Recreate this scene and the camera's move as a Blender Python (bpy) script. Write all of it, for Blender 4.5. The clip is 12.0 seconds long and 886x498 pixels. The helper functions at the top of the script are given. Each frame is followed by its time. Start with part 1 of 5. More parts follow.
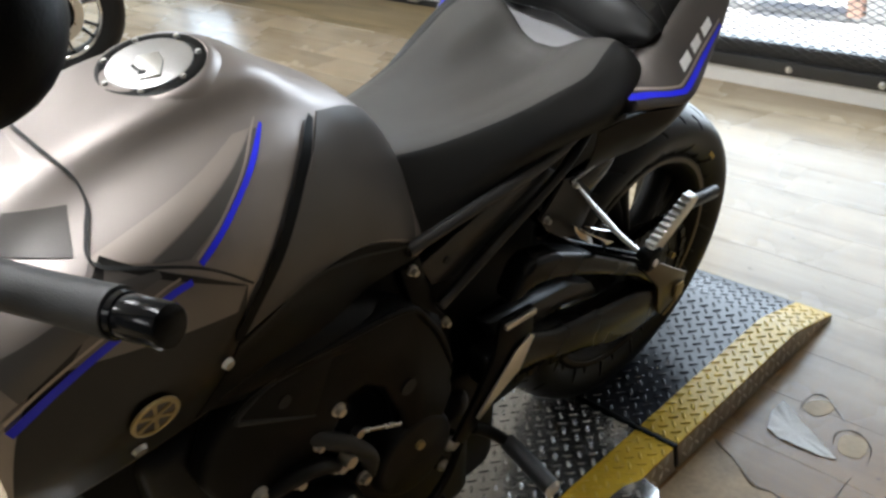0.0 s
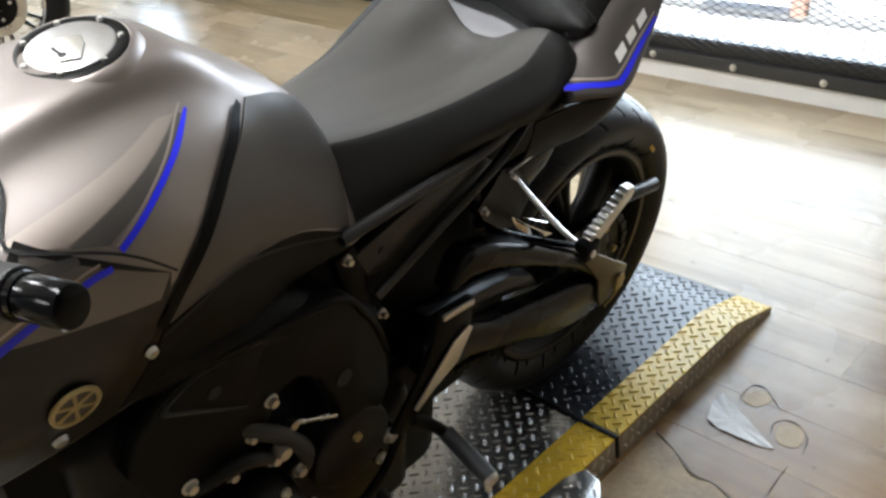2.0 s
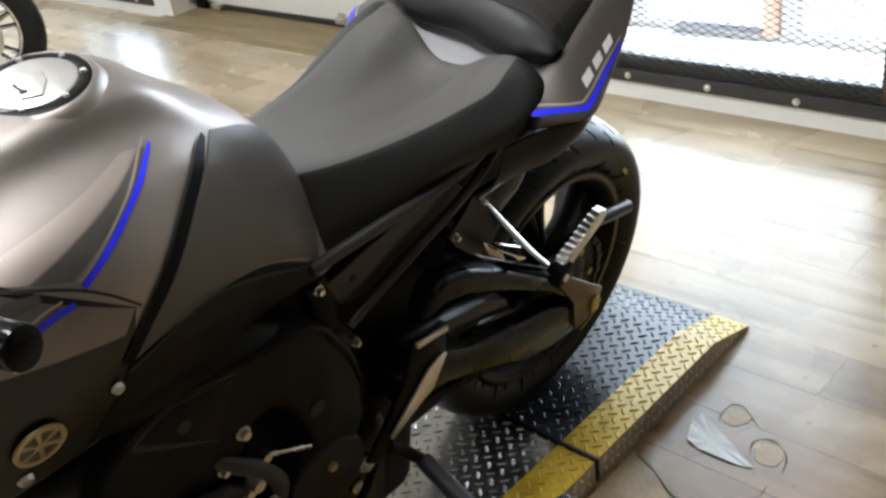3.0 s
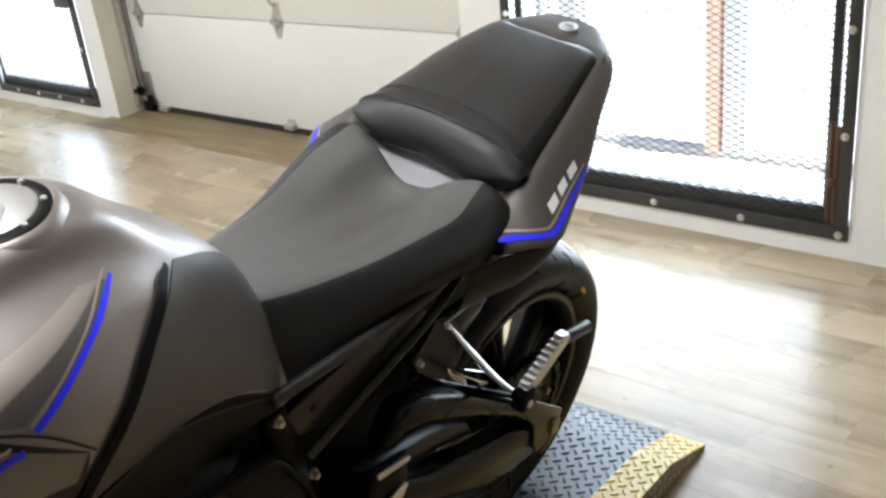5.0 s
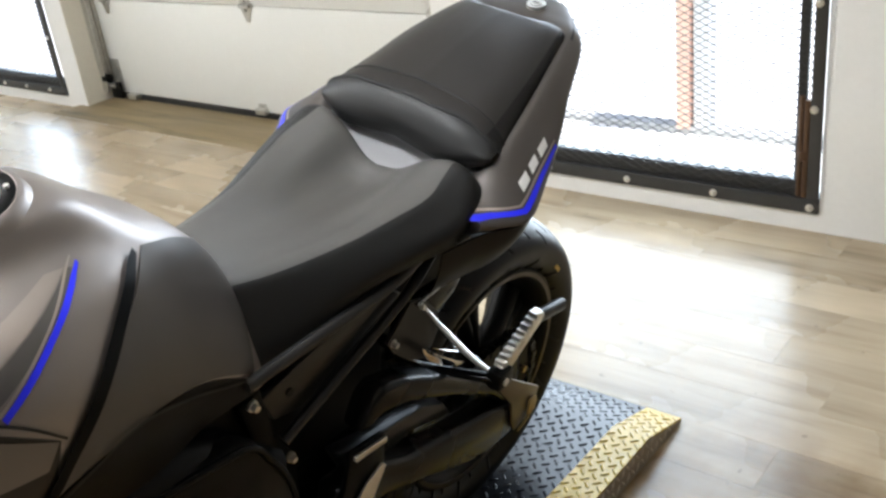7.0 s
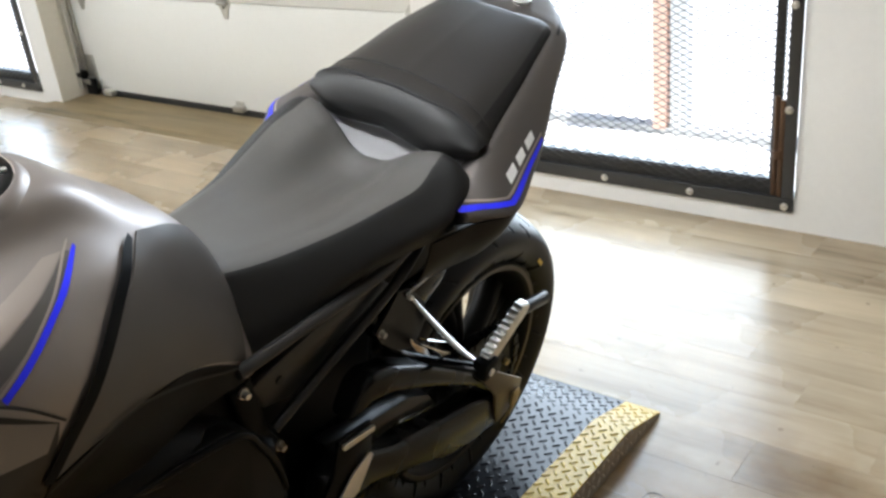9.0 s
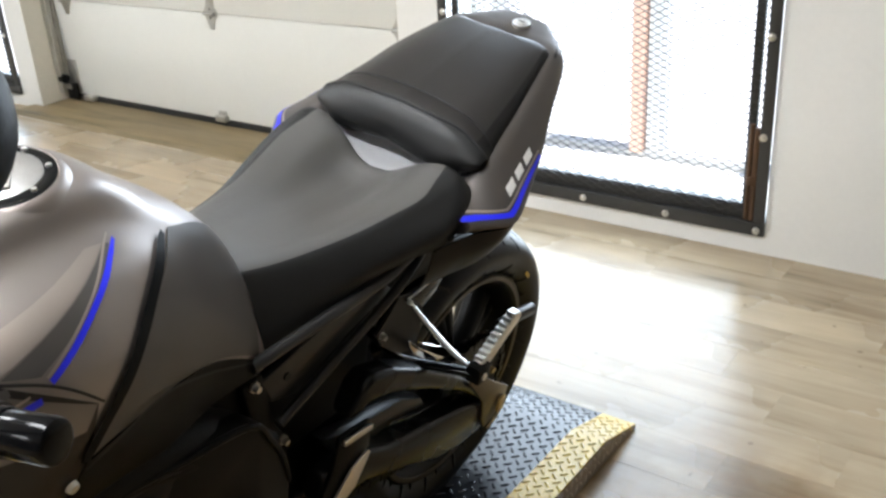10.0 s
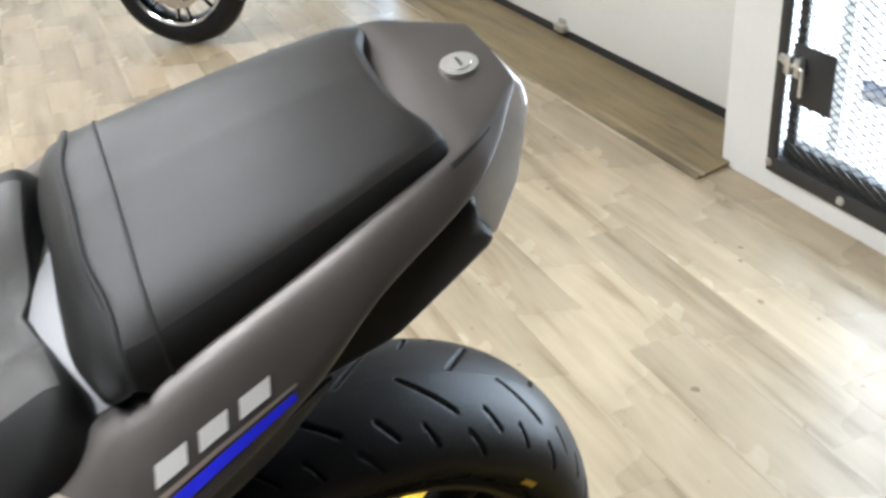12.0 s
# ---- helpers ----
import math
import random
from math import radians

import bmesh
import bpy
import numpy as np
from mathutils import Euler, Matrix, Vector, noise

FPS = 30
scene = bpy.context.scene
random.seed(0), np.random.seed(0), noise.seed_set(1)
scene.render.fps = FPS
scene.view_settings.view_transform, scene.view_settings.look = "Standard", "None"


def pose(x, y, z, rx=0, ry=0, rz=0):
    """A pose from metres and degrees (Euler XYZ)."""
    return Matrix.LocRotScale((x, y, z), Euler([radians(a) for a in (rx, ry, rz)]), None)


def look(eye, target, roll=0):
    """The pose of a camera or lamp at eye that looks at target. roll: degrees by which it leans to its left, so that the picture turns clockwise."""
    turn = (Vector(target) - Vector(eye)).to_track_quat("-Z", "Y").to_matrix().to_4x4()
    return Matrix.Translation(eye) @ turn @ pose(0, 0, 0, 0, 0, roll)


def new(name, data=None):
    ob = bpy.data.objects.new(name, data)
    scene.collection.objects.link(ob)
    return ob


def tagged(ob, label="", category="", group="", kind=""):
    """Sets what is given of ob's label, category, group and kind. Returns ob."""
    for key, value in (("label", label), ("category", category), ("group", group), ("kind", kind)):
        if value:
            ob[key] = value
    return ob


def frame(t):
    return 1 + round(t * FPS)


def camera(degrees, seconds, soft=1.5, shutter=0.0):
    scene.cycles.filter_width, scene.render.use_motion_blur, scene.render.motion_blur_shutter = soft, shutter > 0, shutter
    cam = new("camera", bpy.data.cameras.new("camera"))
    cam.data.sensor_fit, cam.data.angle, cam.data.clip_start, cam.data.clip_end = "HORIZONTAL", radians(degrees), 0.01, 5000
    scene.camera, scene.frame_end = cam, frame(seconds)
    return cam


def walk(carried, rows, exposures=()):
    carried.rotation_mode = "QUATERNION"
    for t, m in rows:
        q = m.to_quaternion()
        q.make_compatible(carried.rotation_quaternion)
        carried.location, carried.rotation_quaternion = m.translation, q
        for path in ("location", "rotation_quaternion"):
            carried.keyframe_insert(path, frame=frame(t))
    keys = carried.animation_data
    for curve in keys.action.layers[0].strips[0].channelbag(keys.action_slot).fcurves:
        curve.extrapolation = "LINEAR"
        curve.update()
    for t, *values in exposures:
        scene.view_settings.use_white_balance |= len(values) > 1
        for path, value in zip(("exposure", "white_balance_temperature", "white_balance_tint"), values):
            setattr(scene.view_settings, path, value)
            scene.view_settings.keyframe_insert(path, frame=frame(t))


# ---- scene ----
cam = camera(49.6, 12.0, 2.7, 0.15)
PATH = [
    (0, (1.311, 0.647, 1.326), (-0.043, 1.726, 0.326), -10.0),
    (0.5, (1.321, 0.668, 1.314), (0.019, 1.819, 0.324), -9.9),
    (1, (1.319, 0.662, 1.302), (0.012, 1.781, 0.283), -9.0),
    (1.5, (1.324, 0.661, 1.311), (0.001, 1.784, 0.315), -9.2),
    (2, (1.33, 0.664, 1.309), (0.038, 1.806, 0.295), -8.6),
    (2.5, (1.343, 0.665, 1.312), (0.036, 1.824, 0.338), -8.9),
    (2.7, (1.346, 0.67, 1.312), (0.048, 1.837, 0.335), -9.1),
    (4.3, (1.305, 0.695, 1.317), (0.077, 1.986, 0.408), -7.6),
    (4.5, (1.303, 0.69, 1.332), (0.047, 2.009, 0.504), -7.2),
    (5, (1.293, 0.689, 1.335), (0.059, 2.038, 0.526), -6.4),
    (5.5, (1.296, 0.692, 1.338), (0.07, 2.052, 0.533), -7.0),
    (6, (1.293, 0.695, 1.331), (0.094, 2.059, 0.492), -6.8),
    (6.5, (1.293, 0.696, 1.328), (0.104, 2.063, 0.481), -6.7),
    (6.7, (1.297, 0.695, 1.331), (0.105, 2.061, 0.486), -7.1),
    (8.5, (1.294, 0.687, 1.325), (0.12, 2.058, 0.466), -6.9),
    (9, (1.291, 0.666, 1.325), (0.144, 2.067, 0.474), -6.2),
    (9.5, (1.282, 0.608, 1.336), (0.118, 2.023, 0.536), -5.5),
    (10, (1.292, 0.585, 1.344), (0.194, 2.041, 0.521), -3.5),
    (10.5, (1.301, 0.799, 1.339), (0.063, 2.177, 0.586), -5.8),
    (10.8, (1.315, 0.96, 1.356), (0.003, 2.286, 0.633), -2.3),
    (11, (1.289, 1.051, 1.341), (-0.076, 2.251, 0.506), -3.5),
    (11.2, (1.233, 1.152, 1.313), (-0.153, 2.289, 0.426), -2.8),
    (11.3, (1.195, 1.209, 1.299), (-0.212, 2.28, 0.364), -2.2),
    (11.4, (1.163, 1.274, 1.295), (-0.275, 2.271, 0.326), -2.3),
    (11.5, (1.141, 1.333, 1.307), (-0.288, 2.273, 0.272), -3.9),
    (11.6, (1.123, 1.395, 1.311), (-0.318, 2.263, 0.23), -6.4),
    (11.7, (1.104, 1.466, 1.305), (-0.361, 2.306, 0.233), -7.1),
    (11.8, (1.115, 1.534, 1.29), (-0.399, 2.325, 0.25), -9.0),
    (11.9, (1.109, 1.614, 1.277), (-0.458, 2.319, 0.253), -7.0),
    (12, (1.108, 1.695, 1.271), (-0.51, 2.318, 0.274), -4.8),
]
walk(cam, [(t, look(eye, target, roll)) for t, eye, target, roll in PATH], [(0, 0.55, 6120, 9), (1.2, 0.8, 6120, 9), (10.5, 0.92, 6060, 9), (11.2, 0.96, 5920, 9), (11.5, 0.74, 5900, 9), (12, 0.84, 5960, 9)])

# ---- world, sun, lights ----
W = bpy.data.worlds.new("world")
scene.world = W
W.use_nodes = True
wn = W.node_tree.nodes
sky = wn.new("ShaderNodeTexSky")
sky.sky_type, sky.sun_disc = "NISHITA", False
sky.sun_elevation, sky.sun_rotation = radians(80), radians(85)
wn["Background"].inputs["Strength"].default_value = 0.15
W.node_tree.links.new(sky.outputs[0], wn["Background"].inputs["Color"])

sun_data = bpy.data.lights.new("sun", "SUN")
sun_data.energy, sun_data.angle, sun_data.color = 5.0, radians(0.5), (1.0, 0.96, 0.9)
sun = new("sun", sun_data)
sun.matrix_world = look((0, 0, 10), (-1.15, -0.1, 3.2))


def area(name, at, to, sx, sy, power, color=(1, 1, 1)):
    d = bpy.data.lights.new(name, "AREA")
    d.shape, d.size, d.size_y, d.energy, d.color = "RECTANGLE", sx, sy, power, color
    ob = new(name, d)
    ob.matrix_world = look(at, to)
    return ob


WALL = 3.425  # inner face of the window wall
area("window_daylight", (-0.17, WALL + 0.25, 1.15), (-0.17, 0, 1.0), 1.1, 2.0, 52, (0.82, 0.92, 1.0))
area("window_daylight", (-4.28, WALL + 0.25, 1.15), (-4.28, 0, 1.0), 1.16, 2.1, 45, (0.80, 0.91, 1.0))


# ---- materials ----
def mat(name, color, rough=0.5, metal=0.0, vary=0.12, scale=8.0, fine=120.0, bump=0.05, rvary=0.1, coat=0.0, per=0.0, spec=0.5, aniso=None):
    """A principled material with colour and gloss varied at two scales and a fine relief. per: variation from object to object."""
    m = bpy.data.materials.new(name)
    m.use_nodes = True
    t = m.node_tree
    n, link = t.nodes, t.links.new
    b = n["Principled BSDF"]
    b.inputs["Metallic"].default_value = metal
    b.inputs["Coat Weight"].default_value = coat
    b.inputs["Specular IOR Level"].default_value = spec
    co = n.new("ShaderNodeTexCoord")
    mp = n.new("ShaderNodeMapping")
    if aniso:
        mp.inputs["Scale"].default_value = aniso
    link(co.outputs["Object"], mp.inputs["Vector"])
    big, small = n.new("ShaderNodeTexNoise"), n.new("ShaderNodeTexNoise")
    big.inputs["Scale"].default_value, small.inputs["Scale"].default_value = scale, fine
    big.inputs["Detail"].default_value, small.inputs["Detail"].default_value = 4, 3
    for q in (big, small):
        link(mp.outputs[0], q.inputs["Vector"])
    mix = n.new("ShaderNodeMath")
    mix.operation = "MULTIPLY_ADD"
    link(small.outputs["Fac"], mix.inputs[0])
    mix.inputs[1].default_value = 0.5
    link(big.outputs["Fac"], mix.inputs[2])
    val = n.new("ShaderNodeMapRange")
    val.inputs["From Min"].default_value, val.inputs["From Max"].default_value = 0.4, 1.1
    val.inputs["To Min"].default_value, val.inputs["To Max"].default_value = 1 - vary, 1 + vary
    link(mix.outputs[0], val.inputs["Value"])
    hsv = n.new("ShaderNodeHueSaturation")
    hsv.inputs["Color"].default_value = (*color, 1)
    last = val.outputs[0]
    if per:
        info = n.new("ShaderNodeObjectInfo")
        r = n.new("ShaderNodeMapRange")
        r.inputs["To Min"].default_value, r.inputs["To Max"].default_value = 1 - per, 1 + per
        link(info.outputs["Random"], r.inputs["Value"])
        mul = n.new("ShaderNodeMath")
        mul.operation = "MULTIPLY"
        link(last, mul.inputs[0])
        link(r.outputs[0], mul.inputs[1])
        last = mul.outputs[0]
    link(last, hsv.inputs["Value"])
    link(hsv.outputs[0], b.inputs["Base Color"])
    rr = n.new("ShaderNodeMapRange")
    rr.inputs["To Min"].default_value, rr.inputs["To Max"].default_value = max(0.02, rough - rvary), min(1, rough + rvary)
    link(big.outputs["Fac"], rr.inputs["Value"])
    link(rr.outputs[0], b.inputs["Roughness"])
    bp = n.new("ShaderNodeBump")
    bp.inputs["Strength"].default_value = bump
    bp.inputs["Distance"].default_value = 0.002
    link(small.outputs["Fac"], bp.inputs["Height"])
    link(bp.outputs[0], b.inputs["Normal"])
    return m


def glow(name, color, strength):
    m = bpy.data.materials.new(name)
    m.use_nodes = True
    b = m.node_tree.nodes["Principled BSDF"]
    b.inputs["Base Color"].default_value = (*color, 1)
    b.inputs["Emission Color"].default_value = (*color, 1)
    b.inputs["Emission Strength"].default_value = strength
    return m


GREY_PAINT = mat("matte_grey_paint", (0.315, 0.278, 0.26), 0.43, 0.85, 0.06, 5, 900, 0.04, 0.04)
# the grey paint again, with the tail's dark reflections put into its colour
TAIL_SHADED = mat("shaded_matte_grey_paint", (0.125, 0.112, 0.105), 0.45, 0.75, 0.06, 5, 900, 0.04, 0.04)
RAIL = mat("satin_black_frame", (0.021, 0.0205, 0.020), 0.32, 0.0, 0.12, 8, 400, 0.06, 0.06, spec=0.45)
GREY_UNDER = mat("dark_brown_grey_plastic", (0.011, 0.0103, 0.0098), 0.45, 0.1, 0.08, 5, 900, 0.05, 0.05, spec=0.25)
COWL_LIT = mat("lit_cowl_grey", (0.34, 0.34, 0.35), 0.45, 0.3, 0.06, 5, 900, 0.04, 0.04)
# side cover grey with its shading put into the colour, in two steps
COVER_SHADED = mat("shaded_grey_cover", (0.045, 0.043, 0.042), 0.30, 0.9, 0.06, 5, 900, 0.04, 0.04)
COVER_HALF_SHADED = mat("half_shaded_grey_cover", (0.20, 0.18, 0.17), 0.40, 0.85, 0.06, 5, 900, 0.04, 0.04)
GREY_LIGHT = mat("light_grey_decal", (0.47, 0.40, 0.35), 0.40, 0.75, 0.05, 5, 900, 0.03, 0.05)
FACET_LIT = mat("lit_tank_facet_grey", (0.40, 0.345, 0.31), 0.42, 0.8, 0.05, 5, 900, 0.03, 0.05)
GREY_DARK = mat("dark_grey_decal", (0.155, 0.145, 0.138), 0.36, 0.8, 0.05, 5, 900, 0.03, 0.05)
BLUE = mat("blue_decal", (0.02, 0.025, 0.80), 0.4, 0.0, 0.04, 10, 300, 0.02, 0.05)
PAD = mat("matte_black_tank_pad", (0.098, 0.088, 0.081), 0.40, 0.3, 0.1, 6, 700, 0.06, 0.05, spec=0.4)
BLACK_PLASTIC = mat("black_plastic", (0.0025, 0.0025, 0.0025), 0.48, 0.0, 0.12, 8, 500, 0.1, 0.06, spec=0.09)
COVER = mat("satin_black_cover", (0.0058, 0.0057, 0.0056), 0.36, 0.0, 0.12, 6, 500, 0.1, 0.06, spec=0.1)
BLACK_GLOSS = mat("gloss_black_paint", (0.003, 0.003, 0.0035), 0.16, 0.0, 0.1, 6, 300, 0.02, 0.05, spec=0.16)
BLACK_METAL = mat("black_engine_metal", (0.003, 0.003, 0.003), 0.38, 0.0, 0.2, 14, 400, 0.12, 0.1, spec=0.11)
ENGINE = mat("grey_black_engine_casting", (0.009, 0.0088, 0.0085), 0.36, 0.0, 0.25, 20, 400, 0.2, 0.1, spec=0.22)
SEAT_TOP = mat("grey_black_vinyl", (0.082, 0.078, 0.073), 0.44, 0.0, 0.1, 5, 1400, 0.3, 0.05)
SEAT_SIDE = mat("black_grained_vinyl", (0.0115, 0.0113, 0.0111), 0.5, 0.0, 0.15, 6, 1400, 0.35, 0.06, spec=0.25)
FRONT_VINYL = mat("glossy_black_vinyl", (0.009, 0.009, 0.009), 0.40, 0.0, 0.12, 6, 1200, 0.2, 0.06, spec=0.4)
PILLION = mat("black_smooth_vinyl", (0.018, 0.0158, 0.0148), 0.38, 0.0, 0.12, 6, 1200, 0.2, 0.06)
RUBBER = mat("tyre_rubber", (0.0055, 0.0055, 0.006), 0.44, 0.0, 0.2, 12, 250, 0.12, 0.08, spec=0.28)
GRIP = mat("grip_rubber", (0.016, 0.016, 0.016), 0.5, 0.0, 0.2, 20, 700, 0.3, 0.08)
STEEL = mat("bare_steel", (0.62, 0.61, 0.59), 0.28, 1.0, 0.1, 20, 300, 0.06, 0.08)
ALU = mat("cast_aluminium", (0.72, 0.70, 0.66), 0.38, 1.0, 0.12, 18, 400, 0.12, 0.08)
LID = mat("brushed_cap_lid", (0.52, 0.51, 0.50), 0.42, 1.0, 0.1, 18, 400, 0.1, 0.06)
CHROME = mat("chrome", (0.8, 0.8, 0.8), 0.08, 1.0, 0.04, 20, 200, 0.02, 0.03)
BOLT = mat("zinc_bolt", (0.80, 0.79, 0.77), 0.34, 1.0, 0.12, 30, 300, 0.05, 0.08)
RIM_LIP = mat("dull_bronze_rim_lip", (0.085, 0.068, 0.05), 0.4, 0.6, 0.12, 20, 300, 0.05, 0.06)
GOLD = mat("dull_gold", (0.42, 0.33, 0.16), 0.4, 0.6, 0.12, 20, 300, 0.08, 0.08)
BRONZE = mat("black_rim_paint", (0.005, 0.0045, 0.004), 0.45, 0.0, 0.1, 10, 300, 0.04, 0.06, spec=0.15)
WHITE_DECAL = mat("silver_white_decal", (0.72, 0.71, 0.69), 0.35, 0.1, 0.04, 10, 300, 0.02, 0.05)
CLEAR_LENS = mat("silver_tail_lens", (0.90, 0.92, 0.96), 0.22, 0.15, 0.1, 20, 60, 0.2, 0.06, coat=0.6)
WALL_PAINT = mat("white_wall_paint", (0.80, 0.79, 0.76), 0.55, 0.0, 0.04, 1.5, 60, 0.12, 0.06)
JAMB_PAINT = mat("cream_jamb_paint", (0.62, 0.58, 0.49), 0.5, 0.0, 0.08, 3, 50, 0.15, 0.08)
DOOR_PAINT = mat("white_door_steel", (0.76, 0.755, 0.71), 0.4, 0.0, 0.03, 1.2, 40, 0.06, 0.06)
FILL_CUT_PAINT = mat("fill_cut_wall_paint", (0.14, 0.135, 0.13), 0.6, 0.0, 0.1, 1.2, 40, 0.1, 0.05)
CEIL_PAINT = mat("white_ceiling_paint", (0.78, 0.78, 0.76), 0.8, 0.0, 0.04, 1.2, 40, 0.1, 0.05)
GATE = mat("black_iron_gate", (0.045, 0.045, 0.045), 0.4, 0.3, 0.2, 9, 120, 0.2, 0.1)
RUST = mat("rusty_iron", (0.085, 0.045, 0.022), 0.6, 0.2, 0.35, 14, 120, 0.3, 0.1)
GALV = mat("galvanised_steel", (0.55, 0.54, 0.5), 0.4, 0.9, 0.15, 25, 200, 0.1, 0.1)
PLATE = mat("painted_black_steel_plate", (0.018, 0.0195, 0.026), 0.29, 0.0, 0.25, 7, 150, 0.12, 0.08, spec=0.33)
DECK_STEEL = mat("worn_bare_deck_plate", (0.34, 0.335, 0.325), 0.22, 0.9, 0.3, 9, 150, 0.12, 0.08)
LUG = mat("painted_plate_lug", (0.026, 0.028, 0.036), 0.25, 0.0, 0.3, 12, 150, 0.1, 0.08, spec=0.5)
YELLOW = mat("yellow_safety_paint", (0.66, 0.43, 0.018), 0.42, 0.0, 0.22, 9, 120, 0.15, 0.1)
YELLOW_LUG = mat("worn_yellow_lug", (0.68, 0.46, 0.04), 0.36, 0.0, 0.2, 12, 120, 0.1, 0.1)
SIDE_PLATE = mat("bare_plate_edge", (0.36, 0.31, 0.24), 0.42, 0.5, 0.25, 9, 120, 0.15, 0.1)
EDGE_LUG = mat("bright_plate_lug", (0.78, 0.74, 0.66), 0.33, 0.6, 0.2, 12, 150, 0.1, 0.1)
CONCRETE = mat("pale_concrete", (0.74, 0.73, 0.71), 0.8, 0.0, 0.06, 1.5, 40, 0.2, 0.05)
SWING = mat("gloss_black_swingarm_paint", (0.0055, 0.0055, 0.0055), 0.27, 0.0, 0.12, 7, 400, 0.06, 0.06, spec=0.22)
AXLE = mat("dark_brushed_aluminium", (0.15, 0.125, 0.085), 0.34, 0.9, 0.15, 14, 300, 0.1, 0.08)
BRICK = mat("orange_painted_post", (0.80, 0.50, 0.37), 0.6, 0.0, 0.12, 8, 100, 0.15, 0.08)
WHITE_FRAME = mat("white_painted_frame", (0.7, 0.7, 0.68), 0.5, 0.0, 0.06, 4, 80, 0.1, 0.08)
SEAL = mat("black_rubber_seal", (0.01, 0.01, 0.01), 0.6, 0.0, 0.2, 20, 200, 0.1, 0.05)
FLAP = mat("grey_vinyl_back", (0.56, 0.55, 0.53), 0.45, 0.0, 0.12, 25, 150, 0.2, 0.08)
UNDERLAY = mat("brown_stained_underlay", (0.30, 0.215, 0.12), 0.5, 0.0, 0.4, 14, 90, 0.3, 0.1)
BARE = mat("bare_brown_underlay", (0.44, 0.35, 0.23), 0.6, 0.0, 0.2, 25, 120, 0.2, 0.08)
TORN = mat("torn_vinyl_backing", (0.10, 0.07, 0.04), 0.7, 0.0, 0.25, 15, 90, 0.3, 0.08)


def wood(name, a, b, rough, per=0.15, grey=0.0, worn=None):
    """Printed wood planks: long grain along x, knots of tone, each plank its own shift."""
    m = bpy.data.materials.new(name)
    m.use_nodes = True
    t = m.node_tree
    n, link = t.nodes, t.links.new
    p = n["Principled BSDF"]
    co, info = n.new("ShaderNodeTexCoord"), n.new("ShaderNodeObjectInfo")
    shift = n.new("ShaderNodeVectorMath")
    shift.operation = "MULTIPLY_ADD"
    link(info.outputs["Random"], shift.inputs[0])
    shift.inputs[1].default_value = (37, 53, 11)
    link(co.outputs["Object"], shift.inputs[2])
    mp = n.new("ShaderNodeMapping")
    mp.inputs["Scale"].default_value = (1.0, 9.0, 9.0)
    link(shift.outputs[0], mp.inputs["Vector"])
    g1, g2, st = n.new("ShaderNodeTexNoise"), n.new("ShaderNodeTexNoise"), n.new("ShaderNodeTexNoise")
    g1.inputs["Scale"].default_value, g1.inputs["Detail"].default_value, g1.inputs["Distortion"].default_value = 1.6, 7, 0.5
    g2.inputs["Scale"].default_value, g2.inputs["Detail"].default_value = 7, 4
    st.inputs["Scale"].default_value, st.inputs["Detail"].default_value = 2.2, 4
    link(mp.outputs[0], g1.inputs["Vector"])
    link(mp.outputs[0], g2.inputs["Vector"])
    link(co.outputs["Object"], st.inputs["Vector"])
    mixf = n.new("ShaderNodeMath")
    mixf.operation = "MULTIPLY_ADD"
    link(g2.outputs["Fac"], mixf.inputs[0])
    mixf.inputs[1].default_value = 0.22
    link(g1.outputs["Fac"], mixf.inputs[2])
    ramp = n.new("ShaderNodeValToRGB")
    ramp.color_ramp.elements[0].position, ramp.color_ramp.elements[1].position = 0.34, 0.86
    ramp.color_ramp.elements[0].color, ramp.color_ramp.elements[1].color = (*a, 1), (*b, 1)
    mid = ramp.color_ramp.elements.new(0.56)
    mid.color = (*[0.38 * u + 0.62 * v for u, v in zip(a, b)], 1)
    link(mixf.outputs[0], ramp.inputs[0])
    hsv = n.new("ShaderNodeHueSaturation")
    r = n.new("ShaderNodeMapRange")
    r.inputs["To Min"].default_value, r.inputs["To Max"].default_value = 1 - per, 1 + per
    link(info.outputs["Random"], r.inputs["Value"])
    mott = n.new("ShaderNodeMapRange")
    mott.inputs["From Min"].default_value, mott.inputs["From Max"].default_value = 0.3, 0.7
    mott.inputs["To Min"].default_value, mott.inputs["To Max"].default_value = 0.82, 1.1
    link(st.outputs["Fac"], mott.inputs["Value"])
    both = n.new("ShaderNodeMath")
    both.operation = "MULTIPLY"
    link(mott.outputs[0], both.inputs[0])
    link(r.outputs[0], both.inputs[1])
    link(both.outputs[0], hsv.inputs["Value"])
    hsv.inputs["Saturation"].default_value = 1 - grey
    link(ramp.outputs[0], hsv.inputs["Color"])
    last = hsv.outputs[0]
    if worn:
        # a brown ragged spot: (x, y, half width, half length) in the room
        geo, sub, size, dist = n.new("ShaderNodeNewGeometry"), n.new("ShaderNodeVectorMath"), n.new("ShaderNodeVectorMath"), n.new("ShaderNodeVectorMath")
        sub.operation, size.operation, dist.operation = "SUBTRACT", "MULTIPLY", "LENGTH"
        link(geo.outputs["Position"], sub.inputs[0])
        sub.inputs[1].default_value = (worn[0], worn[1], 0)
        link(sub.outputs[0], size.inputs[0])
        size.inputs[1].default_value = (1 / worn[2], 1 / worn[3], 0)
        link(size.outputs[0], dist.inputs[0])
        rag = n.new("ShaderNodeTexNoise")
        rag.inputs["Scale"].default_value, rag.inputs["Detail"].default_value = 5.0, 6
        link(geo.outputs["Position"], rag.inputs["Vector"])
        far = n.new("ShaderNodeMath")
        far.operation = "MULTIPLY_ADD"
